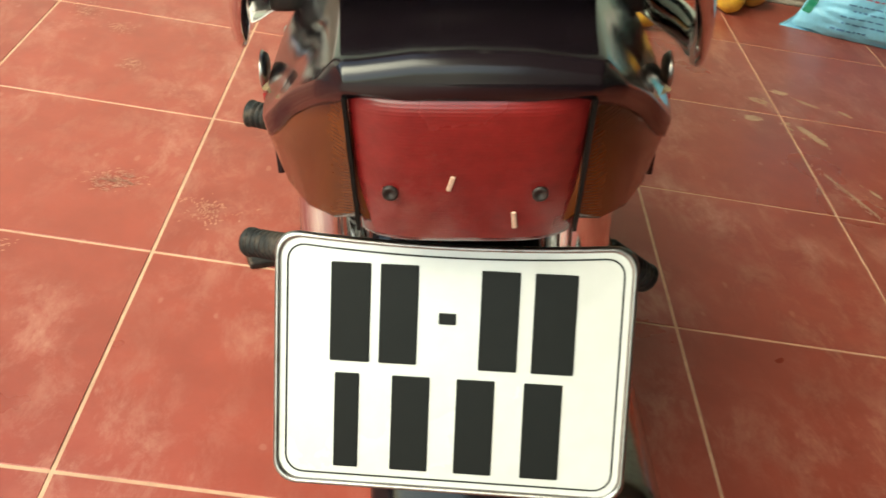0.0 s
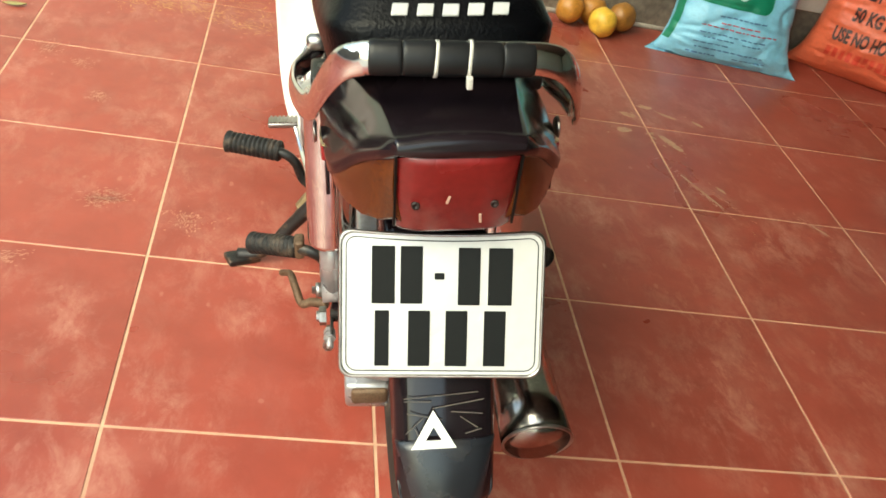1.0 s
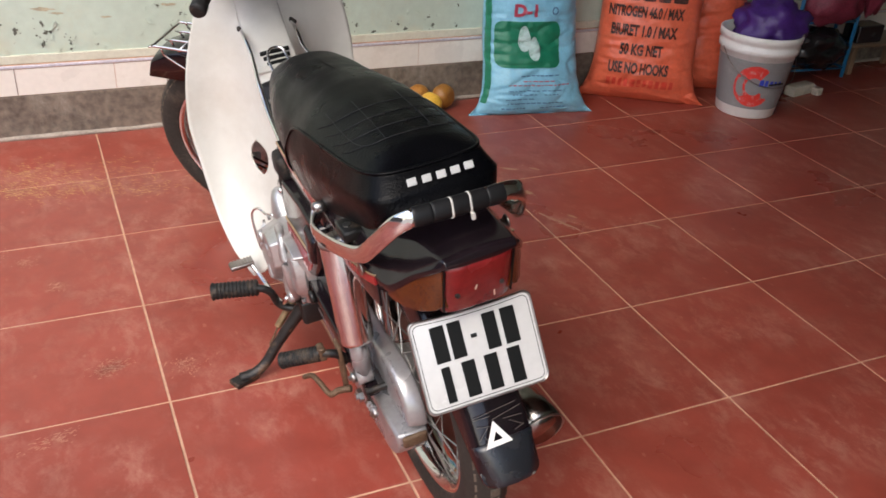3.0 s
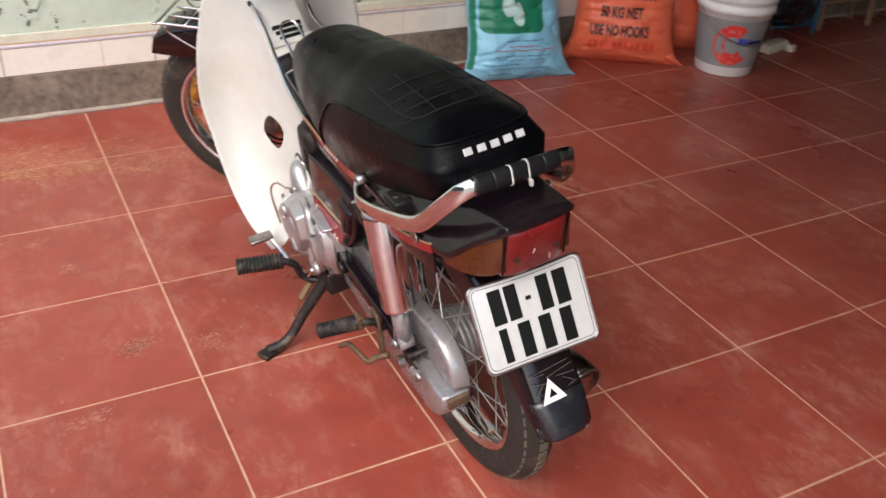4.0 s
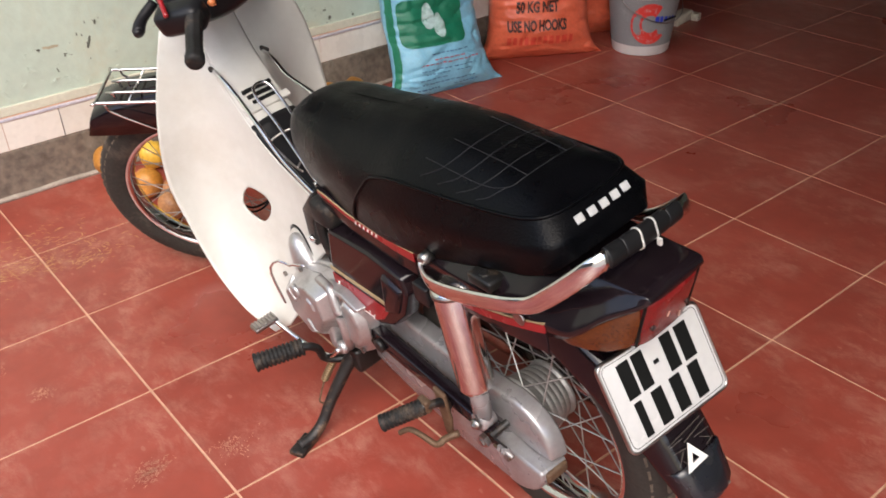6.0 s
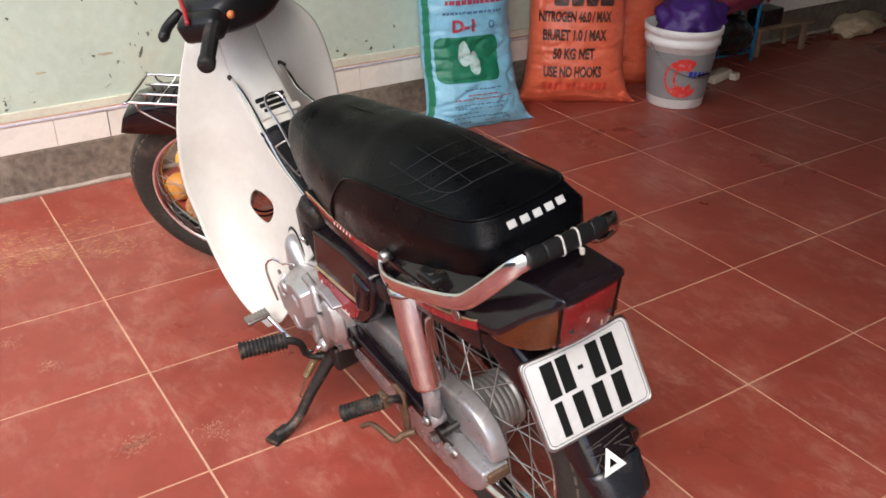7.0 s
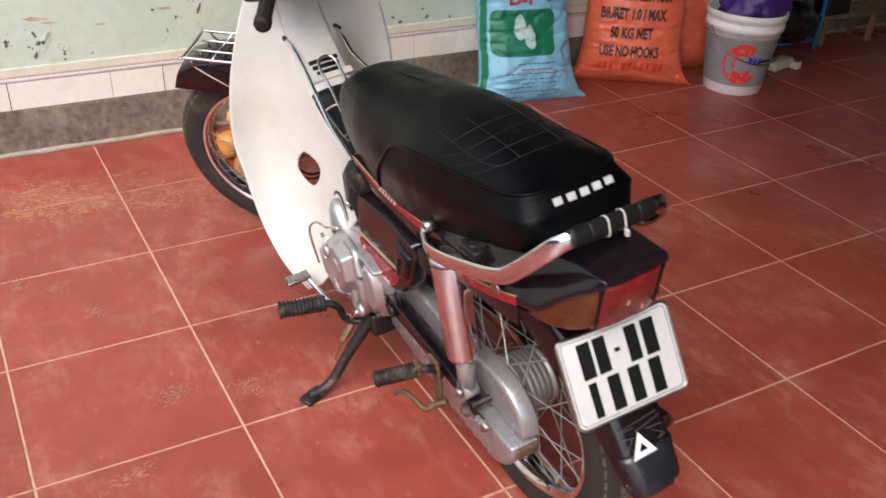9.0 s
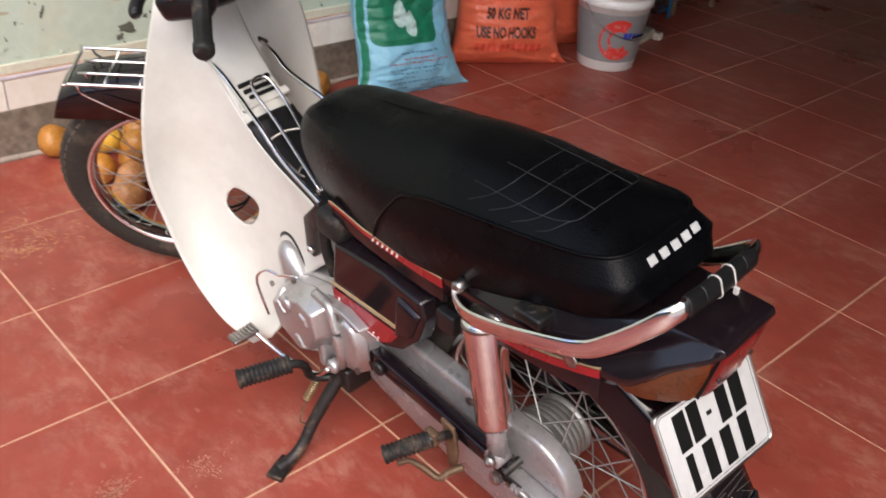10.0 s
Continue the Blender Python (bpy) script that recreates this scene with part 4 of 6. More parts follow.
# swing arm
part("frame_damper", block(-0.116, -0.098, 0.085, 0.122, 0.515, 0.553), M_BLACK, bike, "small black rubber damper", bevel=0.004)
for s in (-1, 1):
    rings = []
    for y, z, h in ((0.37, 0.314, 0.019), (0.30, 0.306, 0.018), (0.08, 0.287, 0.015), (0.02, 0.283, 0.013), (-0.014, 0.280, 0.009)):
        rings.append([Vector((s * (0.098 + dx), y, z + dz)) for dx, dz in ((-0.012, -h), (0.012, -h), (0.012, h), (-0.012, h))])
    arm = part("swing_arm", loft(rings), M_PURPLE, bike, "dark plum swing arm", bevel=0.004)
    part("pivot_bolt", revolve([(0, 0), (0.014, 0), (0.014, -0.008), (0.008, -0.010), (0, -0.010)], Matrix.Translation((s * 0.111, 0.290, 0.303)) @ (Matrix() if s < 0 else Matrix.Rotation(math.pi, 4, "Z")), segs=12), M_BLACK_STEEL, arm)
    adj = part("chain_adjuster", block(s * 0.108, s * 0.112, -0.048, 0.010, 0.266, 0.284), M_BLACK_STEEL, arm, smooth=False, bevel=0.002)
    part("adjuster_bolt", tube([(s * 0.113, -0.064, 0.275), (s * 0.113, -0.030, 0.275)], 0.0042, segs=8, steps=1), M_SILVER, adj, "zinc adjuster bolt")
    for y in (-0.046, -0.036):
        part("nut", revolve([(0.004, -0.0032), (0.0078, -0.0032), (0.0078, 0.0032), (0.004, 0.0032)], Matrix.Translation((s * 0.113, y, 0.275)) @ Matrix.Rotation(radians(90), 4, "Z"), segs=6), M_SILVER, adj, smooth=False)
    part("axle_nut", revolve([(0, 0), (0.013, 0), (0.013, -0.009), (0.007, -0.010), (0.007, -0.013), (0, -0.013)], Matrix.Translation((s * 0.117, -0.004, 0.276)) @ (Matrix() if s < 0 else Matrix.Rotation(math.pi, 4, "Z")), segs=6), M_DULL, arm, smooth=False)
    part("adjuster_bolt", tube([(s * 0.115, -0.02, 0.272), (s * 0.115, -0.060, 0.268)], 0.0026, segs=8, steps=1), M_RUST, arm)
    part("adjuster_nut", revolve([(0, 0), (0.007, 0), (0.007, -0.008), (0, -0.008)], Matrix.Translation((s * 0.115, -0.050, 0.269)) @ Matrix.Rotation(radians(90), 4, "Z"), segs=6), M_DULL, arm, smooth=False)

# chain case: upper and lower shells
up = [(0.36, 0.300), (0.36, 0.354), (0.32, 0.366), (0.24, 0.362), (0.12, 0.354), (0.05, 0.350)] + [(-0.026 + 0.091 * math.cos(a), 0.263 + 0.091 * math.sin(a)) for a in np.linspace(radians(78), radians(184), 12)] + [(-0.085, 0.254), (-0.04, 0.258), (0.10, 0.268)]
dn = [(0.36, 0.268), (0.10, 0.264), (-0.04, 0.254), (-0.112, 0.250)] + [(-0.026 + 0.088 * math.cos(a), 0.248 + 0.086 * math.sin(a)) for a in np.linspace(radians(190), radians(262), 8)] + [(0.10, 0.166), (0.26, 0.198), (0.36, 0.222)]
case = part("chain_case", prism(up, -0.038, -0.073, 0.05), M_SILVER, bike, "silver painted chain case", bevel=0.007)
part("lower_shell", prism(dn, -0.040, -0.096, 0.03), M_SILVER, case, bevel=0.006)
part("case_tip", block(-0.0880, -0.042, -0.1165, -0.106, 0.222, 0.246), M_RUST, case, "rusty end of the chain case", bevel=0.006)
for y, z in ((0.315, 0.350), (0.10, 0.336)):
    part("case_bolt", revolve([(0, 0), (0.008, 0), (0.008, -0.007), (0, -0.008)], Matrix.Translation((-0.071, y, z)), segs=6), M_DULL, case, smooth=False)

# engine
cov = [(0.330, 0.245), (0.308, 0.300), (0.298, 0.358), (0.308, 0.396), (0.36, 0.412), (0.43, 0.404), (0.505, 0.382), (0.575, 0.348), (0.612, 0.305), (0.606, 0.258), (0.555, 0.228), (0.47, 0.214), (0.39, 0.222)]
crank = part("engine", prism(cov, 0.09, -0.090), M_ALU, bike, "grimy cast aluminium engine", bevel=0.012)
part("left_cover", prism([(0.46 + (y - 0.46) * 0.97, 0.31 + (z - 0.31) * 0.97) for y, z in cov], -0.088, -0.122, 0.10), M_ALU, crank, bevel=0.008, hard=True)
gen = [(0.578, 0.325), (0.530, 0.368), (0.455, 0.394), (0.402, 0.384), (0.394, 0.318), (0.428, 0.258), (0.500, 0.232), (0.562, 0.258)]
part("generator_cover", prism(gen, -0.112, -0.157, 0.24), M_ALU, crank, bevel=0.005, hard=True)
for a0 in (20, 140, 260):
    a = radians(a0)
    tip = [(0.484 + r * math.cos(a + d), 0.313 + r * math.sin(a + d)) for r, d in ((0.010, -1.2), (0.010, 1.2), (0.072, 0.50), (0.078, 0.0), (0.072, -0.50))]
    part("cover_facet", prism(tip, -0.138, -0.161, 0.62), M_ALU, crank, bevel=0.002, hard=True)
part("sprocket_cover", prism([(0.352 + 0.044 * math.cos(a), 0.330 + 0.066 * math.sin(a)) for a in np.linspace(0, 2 * math.pi, 9, endpoint=False)], -0.112, -0.136, 0.25), M_ALU, crank, bevel=0.006, hard=True)
part("cover_ridge", tube([(-0.126, 0.440, 0.394), (-0.132, 0.392, 0.398), (-0.138, 0.376, 0.370), (-0.140, 0.366, 0.335), (-0.136, 0.372, 0.285), (-0.126, 0.392, 0.245)], 0.0095, segs=8), M_ALU, crank)
part("cover_ridge", prism([(0.300, 0.392), (0.352, 0.408), (0.420, 0.400), (0.420, 0.388), (0.352, 0.394), (0.312, 0.380)], -0.112, -0.134, 0.10), M_ALU, crank, bevel=0.004, hard=True)
for k in range(5):
    a = 2 * math.pi * (k + 0.25) / 5
    part("cover_bolt", revolve([(0, 0), (0.0055, 0), (0.0055, -0.006), (0, -0.007)], Matrix.Translation((-0.128, 0.503 + 0.090 * math.cos(a), 0.306 + 0.082 * math.sin(a))), segs=6), M_DULL, crank, smooth=False)
part("neutral_cable", tube([(-0.100, 0.345, 0.375), (-0.112, 0.330, 0.340), (-0.112, 0.318, 0.300), (-0.100, 0.330, 0.262)], 0.0035, segs=8), M_RUBBER, crank, "thin black cable")
part("cover_rib", block(-0.142, -0.118, 0.425, 0.445, 0.225, 0.300, Matrix()), M_ALU, crank, bevel=0.006)
part("cover_cap", revolve([(0, 0), (0.015, 0), (0.015, -0.008), (0.011, -0.011), (0, -0.011)], Matrix.Translation((-0.152, 0.498, 0.352)), segs=20), M_ALU, crank)
part("shift_boss", revolve([(0, 0), (0.013, 0), (0.015, -0.016), (0.010, -0.022), (0, -0.022)], Matrix.Translation((-0.122, 0.408, 0.238)), segs=16), M_ALU, crank)
for y, z in ((0.345, 0.262), (0.50, 0.238), (0.535, 0.335), (0.345, 0.345), (0.44, 0.385)):
    part("cover_bolt", revolve([(0, 0), (0.0065, 0), (0.0065, -0.006), (0, -0.007)], Matrix.Translation((-0.121, y, z)), segs=6), M_DULL, crank, smooth=False)
bm = bmesh.new()
for k in range(8):
    block(-0.06, 0.06, 0.575 + k * 0.014, 0.583 + k * 0.014, 0.265, 0.375, bm=bm)
block(-0.05, 0.05, 0.55, 0.70, 0.275, 0.365, bm=bm)
part("cylinder", bm, M_ALU, crank, "finned aluminium cylinder", smooth=False)
# tapered tongue that stands up in the slot of the leg shield
tg = [(0.548, 0.300, 0.044), (0.560, 0.335, 0.041), (0.574, 0.365, 0.036), (0.585, 0.388, 0.028), (0.592, 0.401, 0.017), (0.594, 0.406, 0.006)]
rings = []
for y, z, r in tg:
    rings.append([Vector((-0.084 + 0.75 * r * math.cos(a), y + 0.85 * r * math.sin(a), z - 0.35 * r * math.sin(a))) for a in np.linspace(0, 2 * math.pi, 16, endpoint=False)])
part("intake_tongue", loft(rings), M_ALU, crank, "tapered silver casting", bevel=0.003)
part("slot_edge", tube([(-0.080, 0.515, 0.330), (-0.078, 0.540, 0.380), (-0.074, 0.568, 0.410), (-0.072, 0.595, 0.416), (-0.072, 0.618, 0.402), (-0.074, 0.632, 0.360), (-0.078, 0.636, 0.315)], 0.0045, segs=8), M_BLACK, crank, "black slot edge")
part("shift_lever", tube([(-0.146, 0.408, 0.238), (-0.152, 0.45, 0.200), (-0.160, 0.53, 0.186), (-0.170, 0.585, 0.200), (-0.178, 0.612, 0.218)], 0.0055, segs=10), M_CHROME, bike, "chromed shift lever")
bm = block(-0.228, -0.172, 0.606, 0.636, 0.216, 0.226)
pedal = part("shift_pedal", bm, M_DULL, bike, "ribbed steel shift pedal", bevel=0.003)
for k in range(7):
    part("pedal_rib", block(-0.224 + k * 0.0078, -0.220 + k * 0.0078, 0.608, 0.634, 0.226, 0.229), M_DULL, pedal, smooth=False)
part("wire_guard", tube([(-0.150, 0.592, 0.262), (-0.153, 0.603, 0.318), (-0.150, 0.606, 0.352), (-0.138, 0.585, 0.372), (-0.128, 0.560, 0.366), (-0.126, 0.545, 0.374), (-0.122, 0.50, 0.392)], 0.0030, segs=8, steps=2), M_CHROME, crank, "thin chromed wire")

# foot pegs
def peg(inner, outer, r, ribs):
    """A ribbed rubber peg between two ends."""
    a, b = Vector(inner), Vector(outer)
    prof = [(0.0, 0.0), (r * 0.9, 0.0)]
    for k in range(ribs):
        x0 = 0.004 + k * (0.92 / ribs)
        prof += [(r * 0.84, x0), (r, x0 + 0.15 / ribs), (r, x0 + 0.55 / ribs), (r * 0.84, x0 + 0.72 / ribs)]
    prof += [(r * 1.06, 0.95), (r * 1.06, 0.985), (r * 0.7, 1.0), (0.0, 1.0)]
    ln = (b - a).length
    m = Matrix.Translation(a) @ (b - a).to_track_quat("X", "Z").to_matrix().to_4x4()
    return revolve([(q, x * ln) for q, x in prof], m, segs=20)


bar = part("front_peg_bar", tube([(0.27, 0.47, 0.222), (0.19, 0.455, 0.230), (0.15, 0.44, 0.185), (0.0, 0.42, 0.175), (-0.10, 0.425, 0.180), (-0.142, 0.448, 0.184), (-0.162, 0.456, 0.200), (-0.172, 0.450, 0.236), (-0.200, 0.456, 0.255), (-0.28, 0.486, 0.258)], 0.0085, segs=12), M_BLACK_STEEL, bike, "worn black foot peg bar")
part("peg_rubber", peg((-0.196, 0.455, 0.256), (-0.290, 0.490, 0.258), 0.0185, 11), M_RUBBER, bar, "dusty ribbed rubber peg")
part("peg_rubber", peg((0.190, 0.455, 0.232), (0.280, 0.475, 0.220), 0.0165, 11), M_RUBBER, bar, "dusty ribbed rubber peg")
part("stand_bracket", block(-0.125, 0.09, 0.385, 0.455, 0.165, 0.225), M_BLACK_STEEL, bar, bevel=0.008)
for s in (-1, 1):
    brk = part("rear_peg_bracket", tube([(s * 0.112, 0.100, 0.275), (s * 0.125, 0.095, 0.300), (s * 0.148, 0.100, 0.308), (s * 0.165, 0.108, 0.308)], 0.0075, segs=10, wide=1.2), M_BLACK_STEEL, bike, "worn black rear foot peg bracket")
    part("peg_rubber", peg((s * 0.157, 0.106, 0.308), (-0.222, 0.150, 0.286) if s < 0 else (0.205, 0.120, 0.262), 0.0155, 10), M_RUBBER, brk, "ribbed black rubber peg")
    part("peg_clamp", block(s * 0.146, s * 0.160, 0.095, 0.120, 0.294, 0.323), M_RUST, brk, bevel=0.004)
part("peg_plate", prism([(0.118, 0.322), (0.088, 0.318), (0.082, 0.262), (0.090, 0.214), (0.106, 0.212), (0.110, 0.262)], -0.118, -0.126), M_RUST, bike, "rusty peg bracket plate", bevel=0.003)
part("brake_hook", tube([(-0.118, 0.075, 0.228), (-0.14, 0.088, 0.222), (-0.155, 0.098, 0.212), (-0.165, 0.125, 0.224), (-0.172, 0.150, 0.226), (-0.186, 0.165, 0.217)], [0.007, 0.0065, 0.006, 0.0055, 0.005], segs=8), M_RUST, bike, "bent rusty hook bar")

# side stand
stand = part("side_stand", tube([(-0.108, 0.415, 0.205), (-0.130, 0.420, 0.180), (-0.186, 0.425, 0.118), (-0.222, 0.424, 0.077), (-0.254, 0.422, 0.060), (-0.286, 0.424, 0.058)], [0.0165, 0.0145, 0.0122, 0.0116, 0.0118, 0.0120], segs=12), M_STAND, bike, "worn black side stand")
part("stand_foot", block(-0.030, 0.030, -0.017, 0.017, -0.0065, 0.005, Matrix.Translation((-0.278, 0.423, 0.053)) @ Matrix.Rotation(radians(10), 4, "Y") @ Matrix.Rotation(radians(25), 4, "Z")), M_STAND, stand, bevel=0.003)
coil = []
p0, p1 = Vector((-0.130, 0.455, 0.192)), Vector((-0.172, 0.470, 0.128))
dz = (p1 - p0).normalized()
sx = dz.cross(Vector((0, 1, 0))).normalized()
sy = dz.cross(sx)
for k in range(14 * 10):
    a = 2 * math.pi * k / 10
    coil.append(p0.lerp(p1, k / 139) + 0.0068 * (math.cos(a) * sx + math.sin(a) * sy))
part("stand_spring", tube(coil, 0.0019, segs=5, steps=1), M_SPRING, stand, "rusty stand spring")
part("spring_hook", tube([p1, (-0.186, 0.470, 0.105), (-0.200, 0.460, 0.094), (-0.196, 0.440, 0.098)], 0.0020, segs=6), M_RUST, stand)

# exhaust
EX = [(0.10, 0.72, 0.20), (0.13, 0.58, 0.160), (0.137, 0.42, 0.158), (0.136, 0.22, 0.192), (0.135, 0.02, 0.219), (0.130, -0.209, 0.245)]
ex_bm = tube(EX, [0.014, 0.016, 0.022, 0.039, 0.0415, 0.0425], segs=28, steps=5)
for v in ex_bm.verts:
    if v.co.y < -0.17:
        v.co.y -= 0.30 * (v.co.z - 0.245)
exh = part("exhaust", ex_bm, M_EXHAUST, bike, "scuffed chromed exhaust silencer")
m = Matrix.Translation((0.130, -0.2105, 0.245)) @ Vector((0.0, -0.958, -0.287)).to_track_quat("X", "Z").to_matrix().to_4x4() @ Matrix.Diagonal((1, 1, 1.05, 1))
part("end_cap", revolve([(0.0420, -0.002), (0.0432, 0.0), (0.0428, 0.0024), (0.0406, 0.0024), (0.0390, -0.0040), (0.0, -0.0050)], m, segs=32), M_DULL, exh, "dull silencer end cap")

# side covers with decals
sc = [(0.384, 0.538), (0.405, 0.456), (0.413, 0.378), (0.352, 0.360), (0.267, 0.364), (0.219, 0.388), (0.172, 0.440), (0.146, 0.503), (0.155, 0.536), (0.252, 0.547)]
for s in (-1, 1):
    cover = part("side_cover", prism(sc, s * 0.080, s * 0.112, 0.07), M_PURPLE, bike, "dark plum side cover with red decal", bevel=0.006, hard=True)
    part("cover_ridge", prism([(0.215, 0.522), (0.160, 0.506), (0.188, 0.440), (0.232, 0.420)], s * 0.110, s * 0.120, 0.2), M_PURPLE, cover, bevel=0.004)
    dec = [(0.400, 0.424), (0.222, 0.428), (0.246, 0.396), (0.276, 0.376), (0.345, 0.372), (0.400, 0.386)]
    part("red_decal", prism(dec, s * 0.1115, s * 0.1130), M_RED, cover, smooth=False)
    part("gold_line", prism([(0.401, 0.440), (0.208, 0.446), (0.214, 0.437), (0.401, 0.432)], s * 0.1115, s * 0.1132), M_GOLD, cover, smooth=False)
    part("white_line", prism([(0.399, 0.392), (0.338, 0.379), (0.284, 0.380), (0.286, 0.377), (0.338, 0.376), (0.399, 0.389)], s * 0.1115, s * 0.1134), M_WHITE_PRINT, cover, smooth=False)
    for k, (h, w) in enumerate(((0.018, 0.0045), (0.008, 0.003), (0.008, 0.003), (0.008, 0.003), (0.007, 0.003), (0.007, 0.003), (0.008, 0.003), (0.013, 0.0024), (0.013, 0.0024))):
        y0, z0 = 0.392 - k * 0.0125 - (0.006 if k > 6 else 0), 0.402 - k * 0.0028
        part("white_mark", prism([(y0, z0 - h / 2), (y0 - w, z0 - h / 2), (y0 - w - 0.4 * h, z0 + h / 2), (y0 - 0.4 * h, z0 + h / 2)], s * 0.1118, s * 0.1138), M_WHITE_PRINT, cover, smooth=False)
    BAND = ((0.385, 0.606, 0.613), (0.36, 0.602, 0.610), (0.30, 0.590, 0.600), (0.22, 0.584, 0.598), (0.17, 0.583, 0.601), (0.118, 0.586, 0.606))
    upper = part("upper_side_panel", loft([[Vector((s * x, y, z)) for x, z in ((0.090, z0 - 0.035), (0.1010, z0 - 0.030), (0.1025, z1), (0.090, z1))] for y, z0, z1 in BAND]), M_PURPLE, bike, "dark plum panel under the seat", bevel=0.003)
    part("red_stripe", loft([[Vector((s * x, y, z)) for x, z in ((0.1015, z0), (0.1034, z0), (0.1034, z1 - 0.003), (0.1015, z1 - 0.003))] for y, z0, z1 in BAND]), M_RED, upper, smooth=False)
    part("gold_line", loft([[Vector((s * x, y, z)) for x, z in ((0.1015, z1 - 0.0026), (0.1034, z1 - 0.0026), (0.1034, z1 - 0.0008), (0.1015, z1 - 0.0008))] for y, z0, z1 in BAND]), M_GOLD, upper, smooth=False)
    for k in range(6):
        y0 = 0.278 - k * 0.0115
        part("white_mark", prism([(y0, 0.5875), (y0 - 0.0035, 0.5875), (y0 - 0.0065, 0.5945), (y0 - 0.003, 0.5945)], s * 0.1030, s * 0.1040), M_WHITE_PRINT, upper, smooth=False)
body = part("frame_body", loft([[Vector((x, y, z)) for x, z in ((-0.078, z0), (0.078, z0), (0.078, z1), (-0.078, z1))] for y, z0, z1 in ((0.42, 0.40, 0.60), (0.30, 0.36, 0.60), (0.22, 0.42, 0.61), (0.10, 0.60, 0.65), (-0.16, 0.62, 0.67))]), M_BLACK, bike, "black inner frame", bevel=0.01)
part("frame_spine", tube([(0, 0.42, 0.46), (0, 0.60, 0.47), (0, 0.80, 0.55), (0, 0.92, 0.70)], 0.030, segs=16), M_PURPLE, bike)
part("air_hose", tube([(-0.072, 0.41, 0.565), (-0.090, 0.425, 0.550), (-0.096, 0.428, 0.49), (-0.092, 0.42, 0.43)], 0.010, segs=12), M_RUBBER, bike, "black rubber hose")
hinge = part("hinge_cover", block(-0.113, -0.045, 0.362, 0.426, 0.530, 0.582), M_RUBBER, bike, "grey-black rubber seat hinge cover", bevel=0.014)
part("hinge_lug", prism([(0.440, 0.575), (0.492, 0.520), (0.500, 0.440), (0.476, 0.436), (0.462, 0.500), (0.425, 0.545)], -0.078, -0.094), M_BLACK_STEEL, hinge, "worn dark hinge lug", bevel=0.003)
part("lug_bolt", revolve([(0, 0), (0.008, 0), (0.008, -0.006), (0, -0.008)], Matrix.Translation((-0.094, 0.480, 0.455)), segs=8), M_CHROME, hinge)

# leg shields
V = [0, 0.2, 0.4, 0.55, 0.7, 0.8, 0.88, 0.94, 1.0]
C_IN = [(-0.045, 0.850, 0.80), (-0.050, 0.812, 0.705), (-0.052, 0.712, 0.603), (-0.056, 0.620, 0.556), (-0.068, 0.468, 0.520), (-0.080, 0.432, 0.460), (-0.085, 0.520, 0.365), (-0.110, 0.560, 0.270), (-0.155, 0.600, 0.195)]
C_MID = [(-0.060, 0.840, 0.815), (-0.076, 0.838, 0.706), (-0.056, 0.848, 0.604), (-0.042, 0.868, 0.478), (-0.034, 0.880, 0.378), (-0.042, 0.855, 0.322), (-0.064, 0.795, 0.275), (-0.104, 0.715, 0.220), (-0.160, 0.625, 0.180)]
C_OUT = [(-0.088, 0.880, 0.820), (-0.142, 0.855, 0.735), (-0.188, 0.850, 0.620), (-0.212, 0.848, 0.500), (-0.211, 0.828, 0.400), (-0.210, 0.795, 0.315), (-0.207, 0.752, 0.255), (-0.196, 0.700, 0.200), (-0.176, 0.640, 0.167)]


def smooth_curve(c):
    s = spline(c, 10)
    vs = []
    for i in range(len(V) - 1):
        vs += [V[i] + (V[i + 1] - V[i]) * k / 10 for k in range(10)]
    vs.append(1.0)
    return lambda v: Vector([float(np.interp(v, vs, [p[k] for p in s])) for k in range(3)])


C_FAR = [(-0.150, 0.905, 0.815), (-0.205, 0.885, 0.735), (-0.222, 0.875, 0.620)] + C_OUT[3:]
F_IN, F_MID, F_OUT, F_FAR = smooth_curve(C_IN), smooth_curve(C_MID), smooth_curve(C_OUT), smooth_curve(C_FAR)


def shield_at(u, v, far=False):
    a, b, c = F_IN(v), F_MID(v), (F_FAR if far else F_OUT)(v)
    return a * (1 - u) ** 2 + b * 2 * u * (1 - u) + c * u * u


HOLE_U, HOLE_V, HOLE_A, HOLE_B = 0.450, 0.712, 0.105, 0.062


def shield(s, hole):
    bm = bmesh.new()
    nu, nv = 44, 84
    grid = []
    for j in range(nv + 1):
        row = []
        for i in range(nu + 1):
            u, v = i / nu, j / nv
            if hole:
                du, dv = (u - HOLE_U) / HOLE_A, (v - HOLE_V) / HOLE_B
                d = (abs(du) ** 1.5 + abs(dv) ** 1.5) ** (1 / 1.5)
                if 1e-6 < d < 1.5:
                    k = 1.0 + (d - 1.0) * 0.999 if d >= 1 else d
                    if 0.62 < d < 1.0:
                        k = 1.0
                    u, v = HOLE_U + du * HOLE_A * k / d, HOLE_V + dv * HOLE_B * k / d
            p = shield_at(u, v, s > 0)
            p.x *= -s
            row.append((bm.verts.new(p), u, v))
        grid.append(row)
    for j in range(nv):
        for i in range(nu):
            q = [grid[j][i], grid[j][i + 1], grid[j + 1][i + 1], grid[j + 1][i]]
            if hole and all(((abs((g[1] - HOLE_U) / HOLE_A) ** 1.5 + abs((g[2] - HOLE_V) / HOLE_B) ** 1.5) ** (1 / 1.5)) < 1.01 for g in q):
                continue
            bm.faces.new([g[0] for g in q])
    loose = [v for v in bm.verts if not v.link_faces]
    bmesh.ops.delete(bm, geom=loose, context="VERTS")
    return bm


